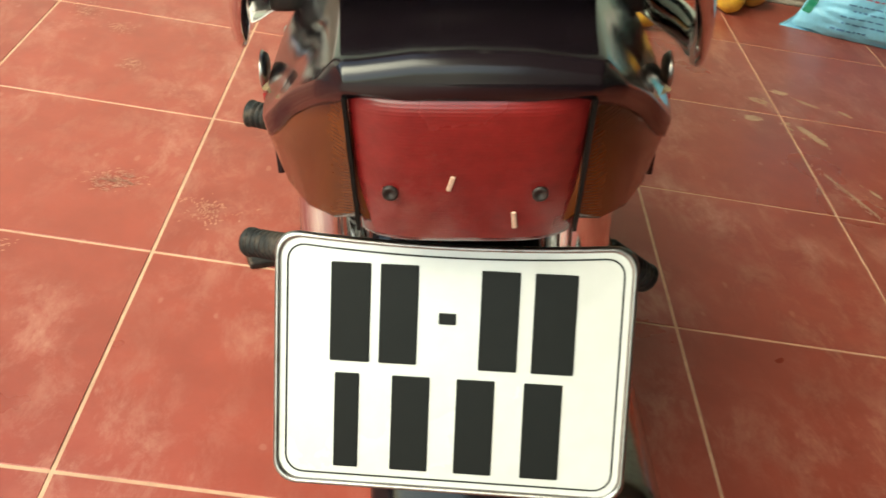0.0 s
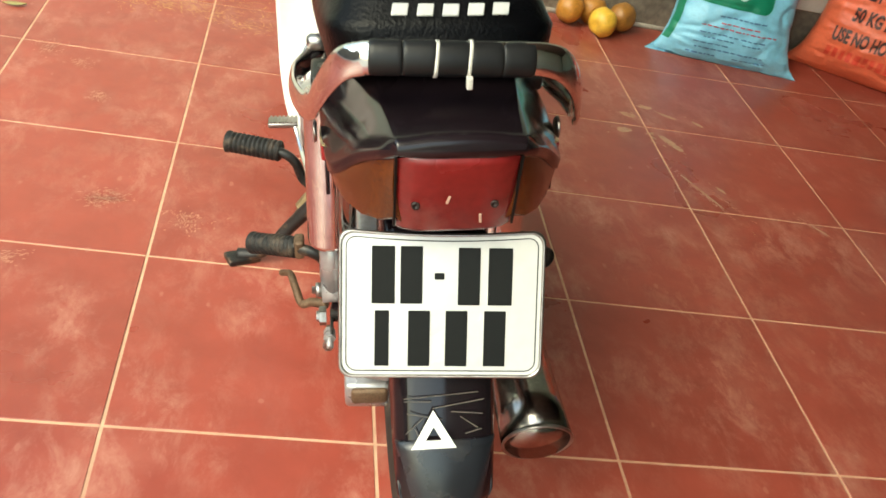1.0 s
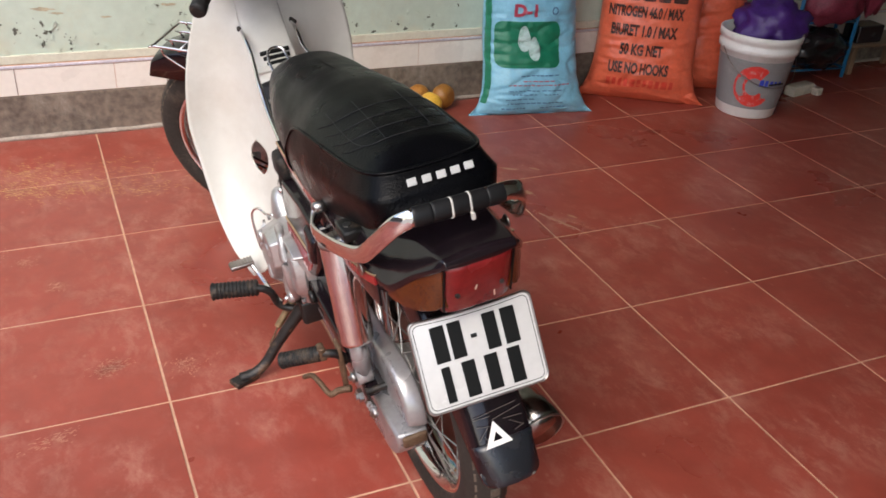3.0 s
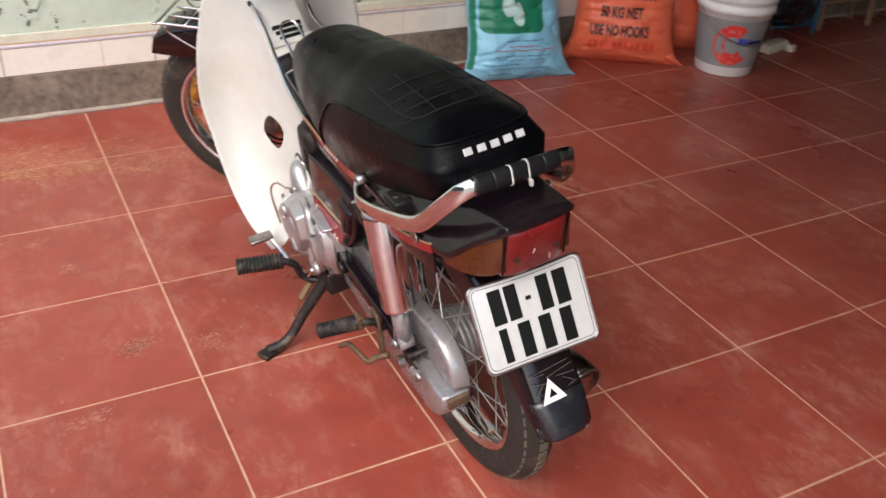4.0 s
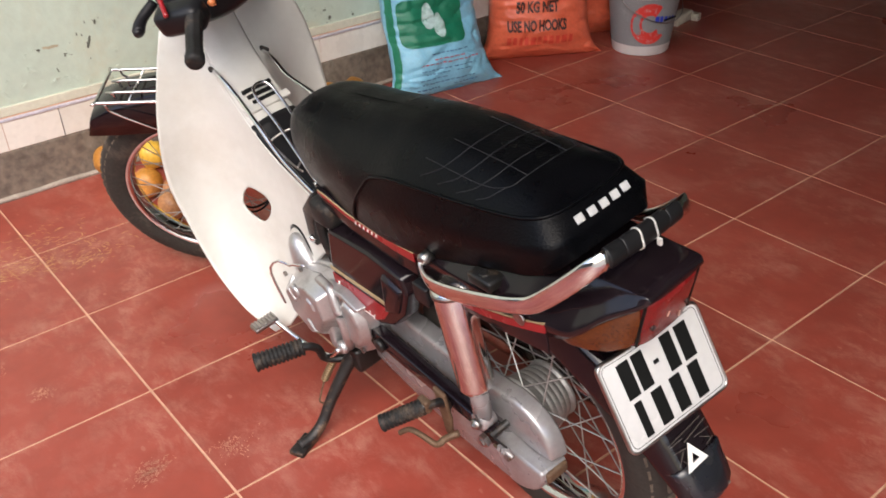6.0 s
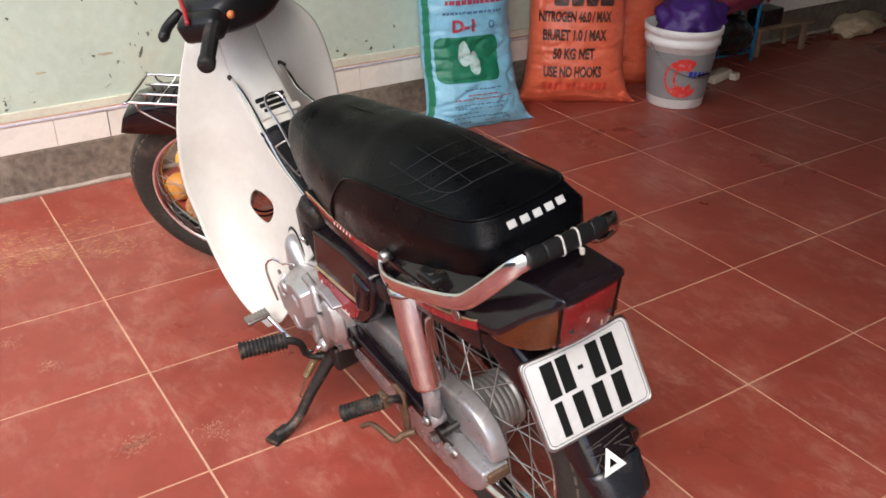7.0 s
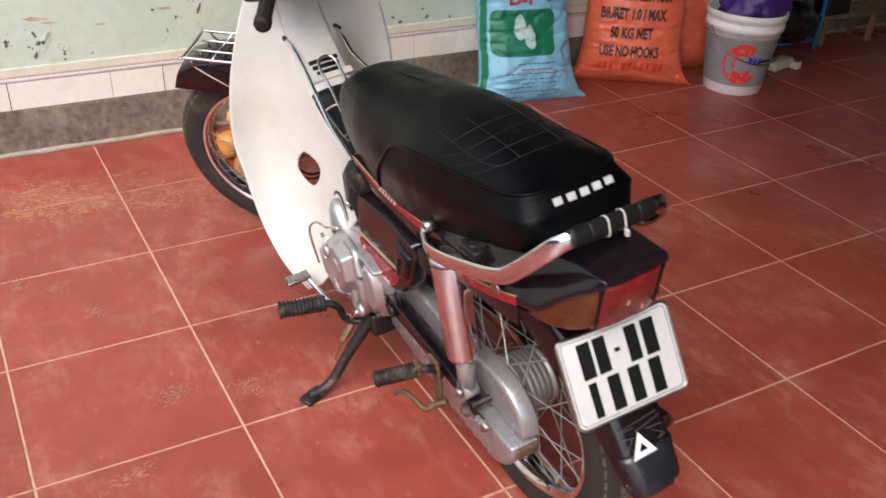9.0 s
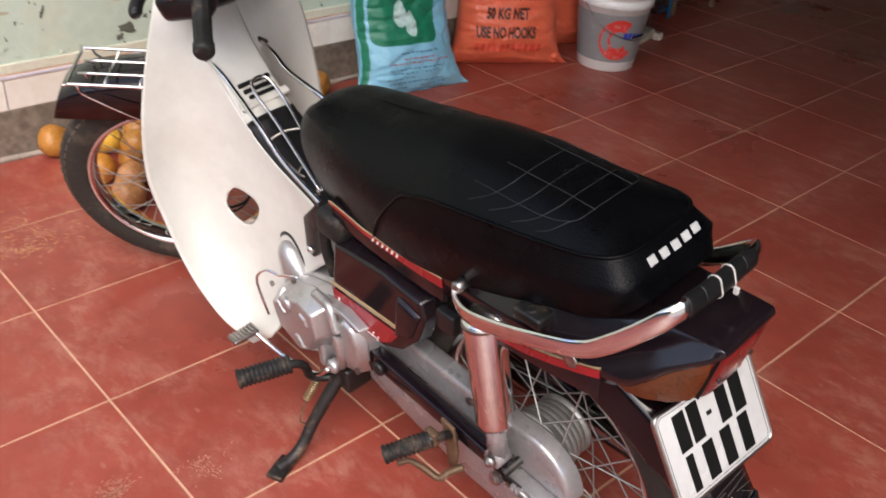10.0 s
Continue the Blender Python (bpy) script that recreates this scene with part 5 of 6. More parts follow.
left = part("leg_shield", shield(-1, True), M_WHITE, bike, "cream white plastic leg shield with an oval hole", solid=0.004)
part("leg_shield", shield(1, False), M_WHITE, bike, "cream white plastic leg shield", solid=0.004)


def tunnel(v0, v1, rise, n=16):
    rings = []
    for v in np.linspace(v0, v1, n):
        a = F_IN(float(v))
        d = (F_IN(min(1, float(v) + 0.02)) - F_IN(max(0, float(v) - 0.02))).normalized()
        nrm = Vector((0, d.z, -d.y))
        if nrm.z < 0:
            nrm = -nrm
        rings.append([Vector((a.x * x, a.y, a.z)) + nrm * (rise * (1 - abs(x) ** 2.3)) for x in np.linspace(1, -1, 17)])
    return loft(rings, closed=False)


spine = part("centre_cover", tunnel(0.0, 0.44, 0.010), M_WHITE, bike, "white centre cover with vent slots", solid=0.004)
part("step_panel", tunnel(0.405, 0.72, 0.0125), M_BLACK, bike, "black step-through panel", solid=0.004)
for k in range(3):
    part("vent_slot", block(-0.034 + 0.004 * k, 0.034 - 0.002 * k, -0.0045, 0.0045, -0.004, 0.004, Matrix.Translation((0.004, 0.752 - k * 0.0098, 0.6545 - k * 0.0098)) @ Matrix.Rotation(radians(45), 4, "X")), M_INK, spine, "dark vent slot", bevel=0.002)
part("white_step", block(-0.052, 0.056, -0.009, 0.009, -0.004, 0.0045, Matrix.Translation((0.002, 0.724, 0.6270)) @ Matrix.Rotation(radians(28), 4, "X")), M_WHITE, spine, bevel=0.003)

part("brake_cable", tube([(-0.075, 0.900, 0.345), (-0.055, 0.900, 0.325), (-0.035, 0.902, 0.307), (-0.0126, 0.903, 0.301), (0.010, 0.902, 0.305), (0.040, 0.900, 0.330)], 0.0030, segs=8), M_BLACK, bike, "black brake cable")
part("clutch_cable", tube([(-0.070, 0.910, 0.318), (-0.040, 0.912, 0.292), (-0.012, 0.912, 0.284), (0.014, 0.910, 0.296), (0.030, 0.908, 0.322)], 0.0026, segs=8), M_BLACK, bike, "thin black cable")

# wire basket over the step-through
basket = part("wire_basket", tube([(-0.051, 0.822, 0.703), (-0.052, 0.770, 0.690), (-0.053, 0.724, 0.666), (-0.066, 0.640, 0.640), (-0.073, 0.565, 0.597), (-0.078, 0.474, 0.568), (-0.080, 0.415, 0.553)], 0.0046, segs=10), M_CHROME, bike, "chromed wire basket frame")
part("wire", tube([(0.070, 0.818, 0.694), (0.068, 0.770, 0.682), (0.066, 0.724, 0.660), (0.074, 0.640, 0.636), (0.080, 0.565, 0.600), (0.082, 0.474, 0.568), (0.080, 0.415, 0.553)], 0.0046, segs=10), M_CHROME, basket)
part("wire", tube([(-0.045, 0.500, 0.545), (-0.034, 0.570, 0.578), (-0.022, 0.655, 0.620), (-0.022, 0.700, 0.648), (-0.016, 0.724, 0.666), (0.0, 0.730, 0.671), (0.016, 0.724, 0.667), (0.020, 0.700, 0.650), (0.016, 0.655, 0.623), (-0.006, 0.570, 0.582), (-0.030, 0.500, 0.548)], 0.0032, segs=8, steps=5), M_CHROME, basket)
part("wire", tube([(0.010, 0.620, 0.602), (-0.016, 0.636, 0.600), (-0.046, 0.646, 0.589), (-0.049, 0.636, 0.583), (-0.047, 0.575, 0.560), (-0.046, 0.545, 0.556)], 0.0022, segs=8), M_DULL, basket)
part("wire", tube([(-0.050, 0.555, 0.562), (-0.036, 0.560, 0.566), (-0.034, 0.540, 0.556), (-0.040, 0.500, 0.546)], 0.0022, segs=8), M_DULL, basket)
coil = []
for k in range(9 * 8):
    a = 2 * math.pi * k / 8
    coil.append(Vector((-0.052 + 0.026 * k / 71, 0.498 + 0.005 * math.cos(a), 0.546 + 0.005 * math.sin(a))))
part("small_spring", tube(coil, 0.0013, segs=5, steps=1), M_CHROME, basket, "small coil spring")
for x, y, z in ((-0.051, 0.822, 0.703), (0.070, 0.818, 0.694)):
    part("wire_tip", tube([(x * 1.06, y - 0.016, z - 0.001), (x, y, z), (x * 0.96, y + 0.012, z + 0.001)], [0.0052, 0.0066, 0.0050], segs=10, steps=2), M_RUBBER, basket, "black rubber wire tip")

# front end, turned with the handlebar
FENDER = [(1.402, 0.540, 1.418, 0.494), (1.398, 0.546, 1.410, 0.494), (1.340, 0.572, 1.345, 0.495), (1.27, 0.588, 1.27, 0.498), (1.19, 0.598, 1.19, 0.505), (1.10, 0.602, 1.115, 0.515), (1.02, 0.590, 1.06, 0.530), (0.95, 0.555, 0.990, 0.525), (0.905, 0.50, 0.945, 0.490), (0.885, 0.43, 0.925, 0.420)]
rings = []
for y, z, yb, zb in FENDER:
    rings.append([FRONT @ Vector((0.058 * x, y + (yb - y) * q, z + (zb - z) * q + dz)) for x, q, dz in ((-1.0, 1.0, 0), (-1.0, 0.16, 0), (-0.94, 0.03, 0), (-0.55, 0.0, 0.003), (0, 0.0, 0.005), (0.55, 0.0, 0.003), (0.94, 0.03, 0), (1.0, 0.16, 0), (1.0, 1.0, 0))])
bm = loft(rings, closed=False)
bm.verts.ensure_lookup_table()
bm.faces.new([bm.verts[i] for i in range(9)])
part("front_mudguard", bm, M_PURPLE, bike, "dark plum front mudguard", solid=0.004)
rack = part("front_rack", moved(tube([(-0.094, 1.02, 0.612), (-0.095, 1.20, 0.616), (-0.095, 1.350, 0.616), (-0.091, 1.357, 0.616), (0.044, 1.361, 0.602), (0.048, 1.354, 0.602), (0.048, 1.20, 0.602), (0.048, 1.02, 0.600)], 0.0036, segs=8, steps=4), FRONT), M_CHROME, bike, "chromed front rack")
for x, z in ((-0.052, 0.612), (-0.003, 0.608)):
    part("rack_bar", moved(tube([(x, 1.02, z), (x, 1.322, z), (x, 1.330, z - 0.004), (x + 0.006, 1.330, z - 0.022)], 0.0030, segs=8, steps=2), FRONT), M_CHROME, rack)
part("rack_bar", moved(tube([(-0.095, 1.285, 0.612), (0.048, 1.285, 0.600)], 0.003, segs=8, steps=1), FRONT), M_CHROME, rack)
part("rack_bar", moved(tube([(-0.095, 1.215, 0.612), (0.048, 1.215, 0.600)], 0.003, segs=8, steps=1), FRONT), M_CHROME, rack)
for s in (-1, 1):
    part("rack_stay", moved(tube([(s * 0.066 - 0.022, 1.340, 0.606), (s * 0.066 - 0.018, 1.330, 0.580), (s * 0.064 - 0.010, 1.245, 0.520), (s * 0.062, 1.16, 0.470)], 0.003, segs=8), FRONT), M_CHROME, rack)
    fork = part("front_fork", moved(tube([(s * 0.075, 1.215, 0.262), (s * 0.075, 1.15, 0.40), (s * 0.068, 1.08, 0.53)], [0.020, 0.023, 0.024], segs=16), FRONT), M_PURPLE, bike, "dark plum leading-link fork leg")
    part("fork_link", moved(tube([(s * 0.078, 1.20, 0.277), (s * 0.080, 1.13, 0.300)], 0.013, segs=10, steps=1), FRONT), M_DULL, fork)
part("steering_stem", moved(tube([(0, 1.02, 0.56), (0, 0.885, 0.82)], 0.032, segs=16, steps=1), STEER), M_PURPLE, bike)
# handlebar cowl, grips and levers
rings = []
for x, y, z, hy, hz in ((-0.150, 0.805, 0.905, 0.034, 0.028), (-0.115, 0.81, 0.898, 0.062, 0.044), (-0.06, 0.815, 0.882, 0.095, 0.056), (0.01, 0.82, 0.876, 0.108, 0.062), (0.07, 0.82, 0.882, 0.095, 0.056), (0.115, 0.815, 0.898, 0.062, 0.044), (0.142, 0.80, 0.905, 0.034, 0.028)):
    rings.append([STEER @ Vector((x, y + hy * math.copysign(abs(math.cos(a)) ** 0.5, math.cos(a)), z + hz * math.copysign(abs(math.sin(a)) ** 0.5, math.sin(a)))) for a in np.linspace(0, 2 * math.pi, 24, endpoint=False)])
cowl_h = part("handlebar_cowl", loft(rings), M_BLACK, bike, "black handlebar cowl", sub=1)
part("red_strip", moved(tube([(-0.182, 0.816, 0.937), (-0.150, 0.832, 0.946), (-0.105, 0.862, 0.952)], 0.0048, segs=8), STEER), M_RED, cowl_h, "red switch strip")
part("brake_lever", moved(tube([(-0.105, 0.882, 0.915), (-0.140, 0.900, 0.910), (-0.165, 0.902, 0.905), (-0.172, 0.898, 0.903)], [0.010, 0.011, 0.012, 0.008], segs=10), STEER), M_BLACK, cowl_h, "black lever pivot")
part("turn_switch", moved(revolve([(0, 0.004), (0.0075, 0.004), (0.0085, 0.0), (0.0075, -0.006), (0, -0.007)], Matrix.Translation((-0.126, 0.757, 0.906)) @ Matrix.Rotation(radians(90), 4, "Z"), segs=18), STEER), M_SWITCH, cowl_h, "orange switch button")
for s in (-1, 1):
    g0, g1 = Vector((s * 0.165, 0.778, 0.915)), Vector((s * 0.290, 0.742, 0.913))
    part("handlebar", moved(tube([(s * 0.05, 0.86, 0.90), g0, g0.lerp(g1, 0.9)], 0.011, segs=12), STEER), M_CHROME, cowl_h)
    gd = (g1 - g0).normalized()
    gx, gy = gd.cross(Vector((0, 0, 1))).normalized(), gd.cross(gd.cross(Vector((0, 0, 1)))).normalized()
    rings = []
    for q, rr in ((0.0, 0.012), (0.0, 0.019), (0.06, 0.0195), (0.09, 0.0158), (0.80, 0.0150), (0.84, 0.0172), (0.96, 0.0172), (1.0, 0.0145), (1.0, 0.006)):
        rings.append([g0.lerp(g1, q) + (rr - (0.0016 if j % 4 == 0 and 0.05 < q < 0.9 else 0.0)) * (math.cos(2 * math.pi * j / 32) * gx + math.sin(2 * math.pi * j / 32) * gy) for j in range(32)])
    part("grip", moved(loft(rings), STEER), M_RUBBER, cowl_h, "black rubber hand grip")
    part("switch_box", moved(block(s * 0.130, s * 0.182, 0.760, 0.856, 0.882, 0.936), STEER), M_BLACK, cowl_h, bevel=0.016)

# ---- things along the wall ----
def sack(name, base, turn, lean, w, d, h, mat, label, category="sack", seed=0, group="sacks by the wall", slump=0.0):
    """A filled woven sack that stands on its sewn end, with flared bottom corners. Returns it and the place of its front at (x, z)."""
    th = thing(name, label, category, pose(*base, 0, 0, turn) @ pose(0, 0, 0, lean, 0, 0), group)

    def half(z):
        t = z / h
        flare = math.exp(-t / 0.060) * 0.26 + math.exp(-((t / 0.2) ** 2)) * 0.06
        return w / 2 * (0.86 + flare - 0.07 * max(0, t - 0.75) / 0.25)

    def deep(z):
        t = z / h
        return d / 2 * min(1.0, 0.06 + 1.02 * (1 - math.exp(-t / 0.085))) * (1 - 0.45 * max(0, t - 0.8) / 0.2)

    def lie(z):
        """The lower part slopes back towards the wall."""
        return slump * (z if z < 0.28 else 0.28 + (z - 0.28) * 0.3)

    def crumple(x, z, s):
        p = Vector((x * 7 + seed * 3.1, z * 7, s * 5 + seed))
        return 0.012 * noise.noise(p) + 0.006 * noise.noise(p * 3.3) + 0.0035 * noise.noise(Vector((x * 5 + seed, z * 42, s * 3))) + 0.006 * noise.noise(Vector((x * 4, z * 26, seed + s))) * math.exp(-((z / h) / 0.25) ** 2)

    def crease(x, z, s):
        """Sharp slanting folds in the woven film."""
        p = Vector((x * 6 + z * 9 + seed, z * 16 - x * 5, s * 2 + seed * 1.7))
        q = Vector((x * 15 - z * 8, z * 34 + x * 12, s + seed * 0.6))
        return 0.0075 * max(0.0, 0.16 - abs(noise.noise(p))) / 0.16 + 0.0035 * max(0.0, 0.2 - abs(noise.noise(q))) / 0.2

    def front(x, z):
        u = max(-0.999, min(0.999, x / half(z)))
        return -deep(z) * (1 - abs(u) ** 2.6) ** (1 / 2.2) + crumple(x, z, -1) + crease(x, z, -1) + lie(z)

    rings = []
    nz, n = 92, 128
    for k in range(nz + 1):
        z = h * (k / nz) ** 1.25
        ring = []
        for i in range(n):
            a = 2 * math.pi * i / n
            c, s = math.cos(a), math.sin(a)
            x = half(z) * math.copysign(abs(c) ** 0.75, c)
            if s < -0.01:
                y = front(x, z)
            else:
                u = min(0.999, abs(x / half(z)))
                y = deep(z) * (1 - u ** 2.6) ** (1 / 2.2) + crumple(x, z, 1) + lie(z)
            ring.append(Vector((x, y, z)))
        rings.append(ring)
    top = [Vector((v.x * 0.6, lie(h) + (v.y - lie(h)) * 0.6, h * 1.02)) for v in rings[-1]]
    body = part("sack_body", loft(rings + [top]), mat, th)
    return th, front, half


def print_on(th, front, bm, x0, z0, mat, name, lift=0.0022, label=""):
    """Lay a flat print (x right, y up) on the front of a sack."""
    bmesh.ops.triangulate(bm, faces=bm.faces)
    for _ in range(3):
        long_edges = [e for e in bm.edges if e.calc_length() > 0.011]
        if long_edges:
            bmesh.ops.subdivide_edges(bm, edges=long_edges, cuts=1)
            bmesh.ops.triangulate(bm, faces=bm.faces)
    for v in bm.verts:
        x, z = x0 + v.co.x, z0 + v.co.y
        v.co = Vector((x, front(x, z) - lift, z))
    return part(name, bm, mat, th, label)


def flat(outline, bm=None):
    bm = bm or bmesh.new()
    bm.faces.new([bm.verts.new((x, y, 0)) for x, y in outline])
    return bm


def grid_patch(w, h, r, nx=14, ny=10):
    """A rounded rectangle as a fine grid."""
    bm = bmesh.new()
    rows = []
    for j in range(ny + 1):
        row = []
        for i in range(nx + 1):
            x, y = -w / 2 + w * i / nx, -h / 2 + h * j / ny
            ox, oy = max(0, abs(x) - (w / 2 - r)), max(0, abs(y) - (h / 2 - r))
            d = math.hypot(ox, oy)
            if d > r:
                x -= math.copysign(ox * (1 - r / d), x)
                y -= math.copysign(oy * (1 - r / d), y)
            row.append(bm.verts.new((x, y, 0)))
        rows.append(row)
    for j in range(ny):
        for i in range(nx):
            bm.faces.new((rows[j][i], rows[j][i + 1], rows[j + 1][i + 1], rows[j + 1][i]))
    return bm


blue, bf, bh = sack("feed_sack", (2.030, 1.755, 0), -9, -4, 0.45, 0.19, 0.66, M_BLUE, "light blue woven feed sack with green panel leaning on wall", seed=1, slump=0.36)
print_on(blue, bf, grid_patch(0.262, 0.172, 0.028, 22, 16), -0.036, 0.278, M_GREEN, "green_panel", 0.0034)
for ox, oz, w, h in ((-0.054, 0.300, 0.050, 0.096), (-0.014, 0.264, 0.046, 0.086)):
    o = [(w / 2 * math.cos(a) * (1 - 0.25 * math.sin(a)), h / 2 * math.sin(a)) for a in np.linspace(0, 2 * math.pi, 20, endpoint=False)]
    print_on(blue, bf, flat(o), ox, oz, M_PALE_PRINT, "pale_shape", 0.0066)
print_on(blue, bf, text_mesh("D-1", 0.062, 0.092, 0.003), -0.046, 0.402, M_MAROON, "red_letters", 0.004)
o = [(0.013 * math.cos(a), 0.016 * math.sin(a)) for a in np.linspace(0, 2 * math.pi, 14, endpoint=False)]
bm = bmesh.new()
va = [bm.verts.new((x, y, 0)) for x, y in o]
vb = [bm.verts.new((x * 0.62, y * 0.62, 0)) for x, y in o]
for i in range(14):
    bm.faces.new((va[i], va[(i + 1) % 14], vb[(i + 1) % 14], vb[i]))
print_on(blue, bf, bm, 0.069, 0.404, M_NAVY, "navy_ring", 0.004)
rng = random.Random(4)
for z0, x0, x1, mat, hgt in ((0.452, -0.13, 0.12, M_NAVY, 0.010), (0.492, -0.12, 0.13, M_MAROON, 0.018), (0.163, -0.07, 0.08, M_NAVY, 0.0045), (0.142, -0.06, 0.07, M_MAROON, 0.0040), (0.126, -0.12, 0.13, M_MAROON, 0.0040), (0.104, -0.12, 0.00, M_NAVY, 0.0040), (0.104, 0.02, 0.10, M_NAVY, 0.0040), (0.088, -0.10, -0.01, M_NAVY, 0.0040), (0.088, 0.03, 0.09, M_NAVY, 0.0040), (0.070, -0.13, -0.03, M_NAVY, 0.0040), (0.052, -0.12, 0.11, M_NAVY, 0.0045), (0.030, -0.14, -0.05, M_NAVY, 0.0055), (0.032, 0.02, 0.13, M_NAVY, 0.0040)):
    x = x0
    while x < x1:
        w = rng.uniform(0.008, 0.022)
        print_on(blue, bf, flat([(0, -hgt / 2), (w, -hgt / 2), (w, hgt / 2), (0, hgt / 2)]), x, z0 + 0.003 * (x - x0), mat, "print_bar", 0.0024)
        x += w + 0.005
bm = bmesh.new()
rows = []
for k in range(119):
    z = 0.05 + k * 0.005
    rows.append([Vector((-bh(z) * u, bf(-bh(z) * u, z) - 0.005, z)) for u in (0.915, 0.925, 0.94, 0.95, 0.96, 0.97, 0.98, 0.988, 0.995)])
part("green_stripe", loft(rows, closed=False, bm=bm), M_GREEN, blue, "dark green printed edge")

orange, of, _ = sack("fertiliser_sack", (2.568, 1.79, 0), -31, -8, 0.475, 0.24, 0.74, M_ORANGE, "orange woven fertiliser sack with faded black lettering", seed=2)
for body, z0, size, wd in (("NITROGEN 46.0 / MAX", 0.378, 0.052, 0.300), ("BIURET 1.0 / MAX", 0.303, 0.054, 0.265), ("50 KG NET", 0.226, 0.054, 0.175), ("USE NO HOOKS", 0.150, 0.054, 0.245)):
    print_on(orange, of, text_mesh(body, size * 1.12, wd, 0.0026), -0.028, z0 - 0.006, M_FADED, "black_letters", 0.004)
for x, w in ((-0.12, 0.06), (-0.05, 0.05), (0.01, 0.05), (0.07, 0.06)):
    print_on(orange, of, grid_patch(w, 0.075, 0.006, 4, 5), x + w / 2, 0.455, M_FADED, "black_bar", 0.0035)
x = -0.150
while x < 0.135:
    w = rng.uniform(0.014, 0.024)
    print_on(orange, of, flat([(0, -0.017), (w, -0.017), (w, 0.017), (0, 0.017)]), x, 0.083, M_RED_FADE, "faded_red_bar", 0.003)
    x += w + 0.009
sack("fertiliser_sack", (2.925, 1.86, 0), -24, -3, 0.36, 0.20, 0.70, M_ORANGE, "plain back of an orange woven sack behind the bucket", seed=5)

# paint bucket
BX, BY = 2.963, 1.565
bucket = thing("bucket", "white plastic bucket with grey band and scuffed red ring mark", "bucket", pose(BX, BY, 0, 0, 0, -20) @ Matrix.Scale(1.10, 4))


def turned(profile, segs=56):
    """(radius, height) pairs turned round the upright axis."""
    rings = [[Vector((r * math.cos(a), r * math.sin(a), z)) for a in np.linspace(0, 2 * math.pi, segs, endpoint=False)] for r, z in profile]
    return loft(rings, caps=False)


part("bucket_body", turned([(0.0, 0.004), (0.098, 0.004), (0.106, 0.0), (0.110, 0.004), (0.1385, 0.245), (0.146, 0.247), (0.147, 0.268), (0.141, 0.272), (0.142, 0.285), (0.150, 0.288), (0.151, 0.312), (0.147, 0.315), (0.143, 0.312), (0.136, 0.24), (0.104, 0.012), (0.0, 0.012)]), M_BUCKET, bucket)


def bucket_r(z):
    return 0.110 + (z - 0.004) * 0.0285 / 0.241


part("grey_band", turned([(bucket_r(z) + 0.0008, z) for z in np.linspace(0.040, 0.225, 8)]), M_LABEL, bucket, "grey printed band")


def wrap(outline_bm, a0, z0, mat, name, lift=0.0018):
    bm = outline_bm
    bmesh.ops.triangulate(bm, faces=bm.faces)
    for v in bm.verts:
        z = z0 + v.co.y
        r = bucket_r(z) + lift
        a = a0 + v.co.x / r
        v.co = Vector((r * math.sin(a), -r * math.cos(a), z))
    return part(name, bm, mat, bucket)


bm = bmesh.new()
pts = [(0.074 * math.cos(a), 0.080 * math.sin(a), 0.031 * math.cos(a), 0.034 * math.sin(a)) for a in np.linspace(radians(52), radians(322), 28)]
vs = [(bm.verts.new((a, b, 0)), bm.verts.new((c, d, 0))) for a, b, c, d in pts]
for p, q in zip(vs, vs[1:]):
    bm.faces.new((p[0], q[0], q[1], p[1]))
wrap(bm, -0.30, 0.130, M_LOGO, "red_ring_mark")
part("dark_bar", block(-0.010, 0.052, -0.0012, 0.0012, -0.0035, 0.0035, Matrix.Translation((0.022, -0.1315, 0.142)) @ Matrix.Rotation(radians(14), 4, "Z") @ Matrix.Rotation(radians(-5), 4, "Y")), M_INK, bucket, "short dark bar across the ring mark", bevel=0.001)
for k, w in enumerate((0.016, 0.013, 0.013, 0.010, 0.012)):
    wrap(flat([(0, -0.012 + 0.001 * k), (w, -0.012 + 0.001 * k), (w, 0.014 - 0.002 * k), (0, 0.014 - 0.002 * k)]), -0.16 + k * 0.15, 0.146, M_BLUE_INK, "blue_bar", 0.003)
part("handle", tube([(-0.148, -0.03, 0.255), (-0.125, -0.095, 0.20), (-0.06, -0.130, 0.155), (0.02, -0.140, 0.133), (0.085, -0.118, 0.140), (0.13, -0.07, 0.165), (0.150, 0.0, 0.25)], 0.0019, segs=8), M_DULL, bucket, "thin grey wire handle")


def crumpled(size, seed, amp=0.22, freq=3.0, subdiv=4):
    """A crumpled lump of film or cloth."""
    bm = bmesh.new()
    bmesh.ops.create_icosphere(bm, subdivisions=subdiv, radius=1.0)
    for v in bm.verts:
        n0 = v.co.normalized()
        k = 1 + amp * noise.noise(n0 * freq * 0.6 + Vector((seed, 0, 0))) + amp * 0.8 * abs(noise.noise(n0 * freq * 1.7 + Vector((0, seed, 0)))) + amp * 0.35 * noise.noise(n0 * freq * 4.5 + Vector((0, 0, seed)))
        v.co = Vector((n0.x * size[0] * k, n0.y * size[1] * k, n0.z * size[2] * k))
    return bm


tagged(part("plastic_bag", moved(crumpled((0.150, 0.125, 0.115), 3, 0.3, 3.6), pose(BX + 0.050, BY + 0.01, 0.345)), M_BAG), "crumpled purple plastic bag stuffed in the bucket", "bag")

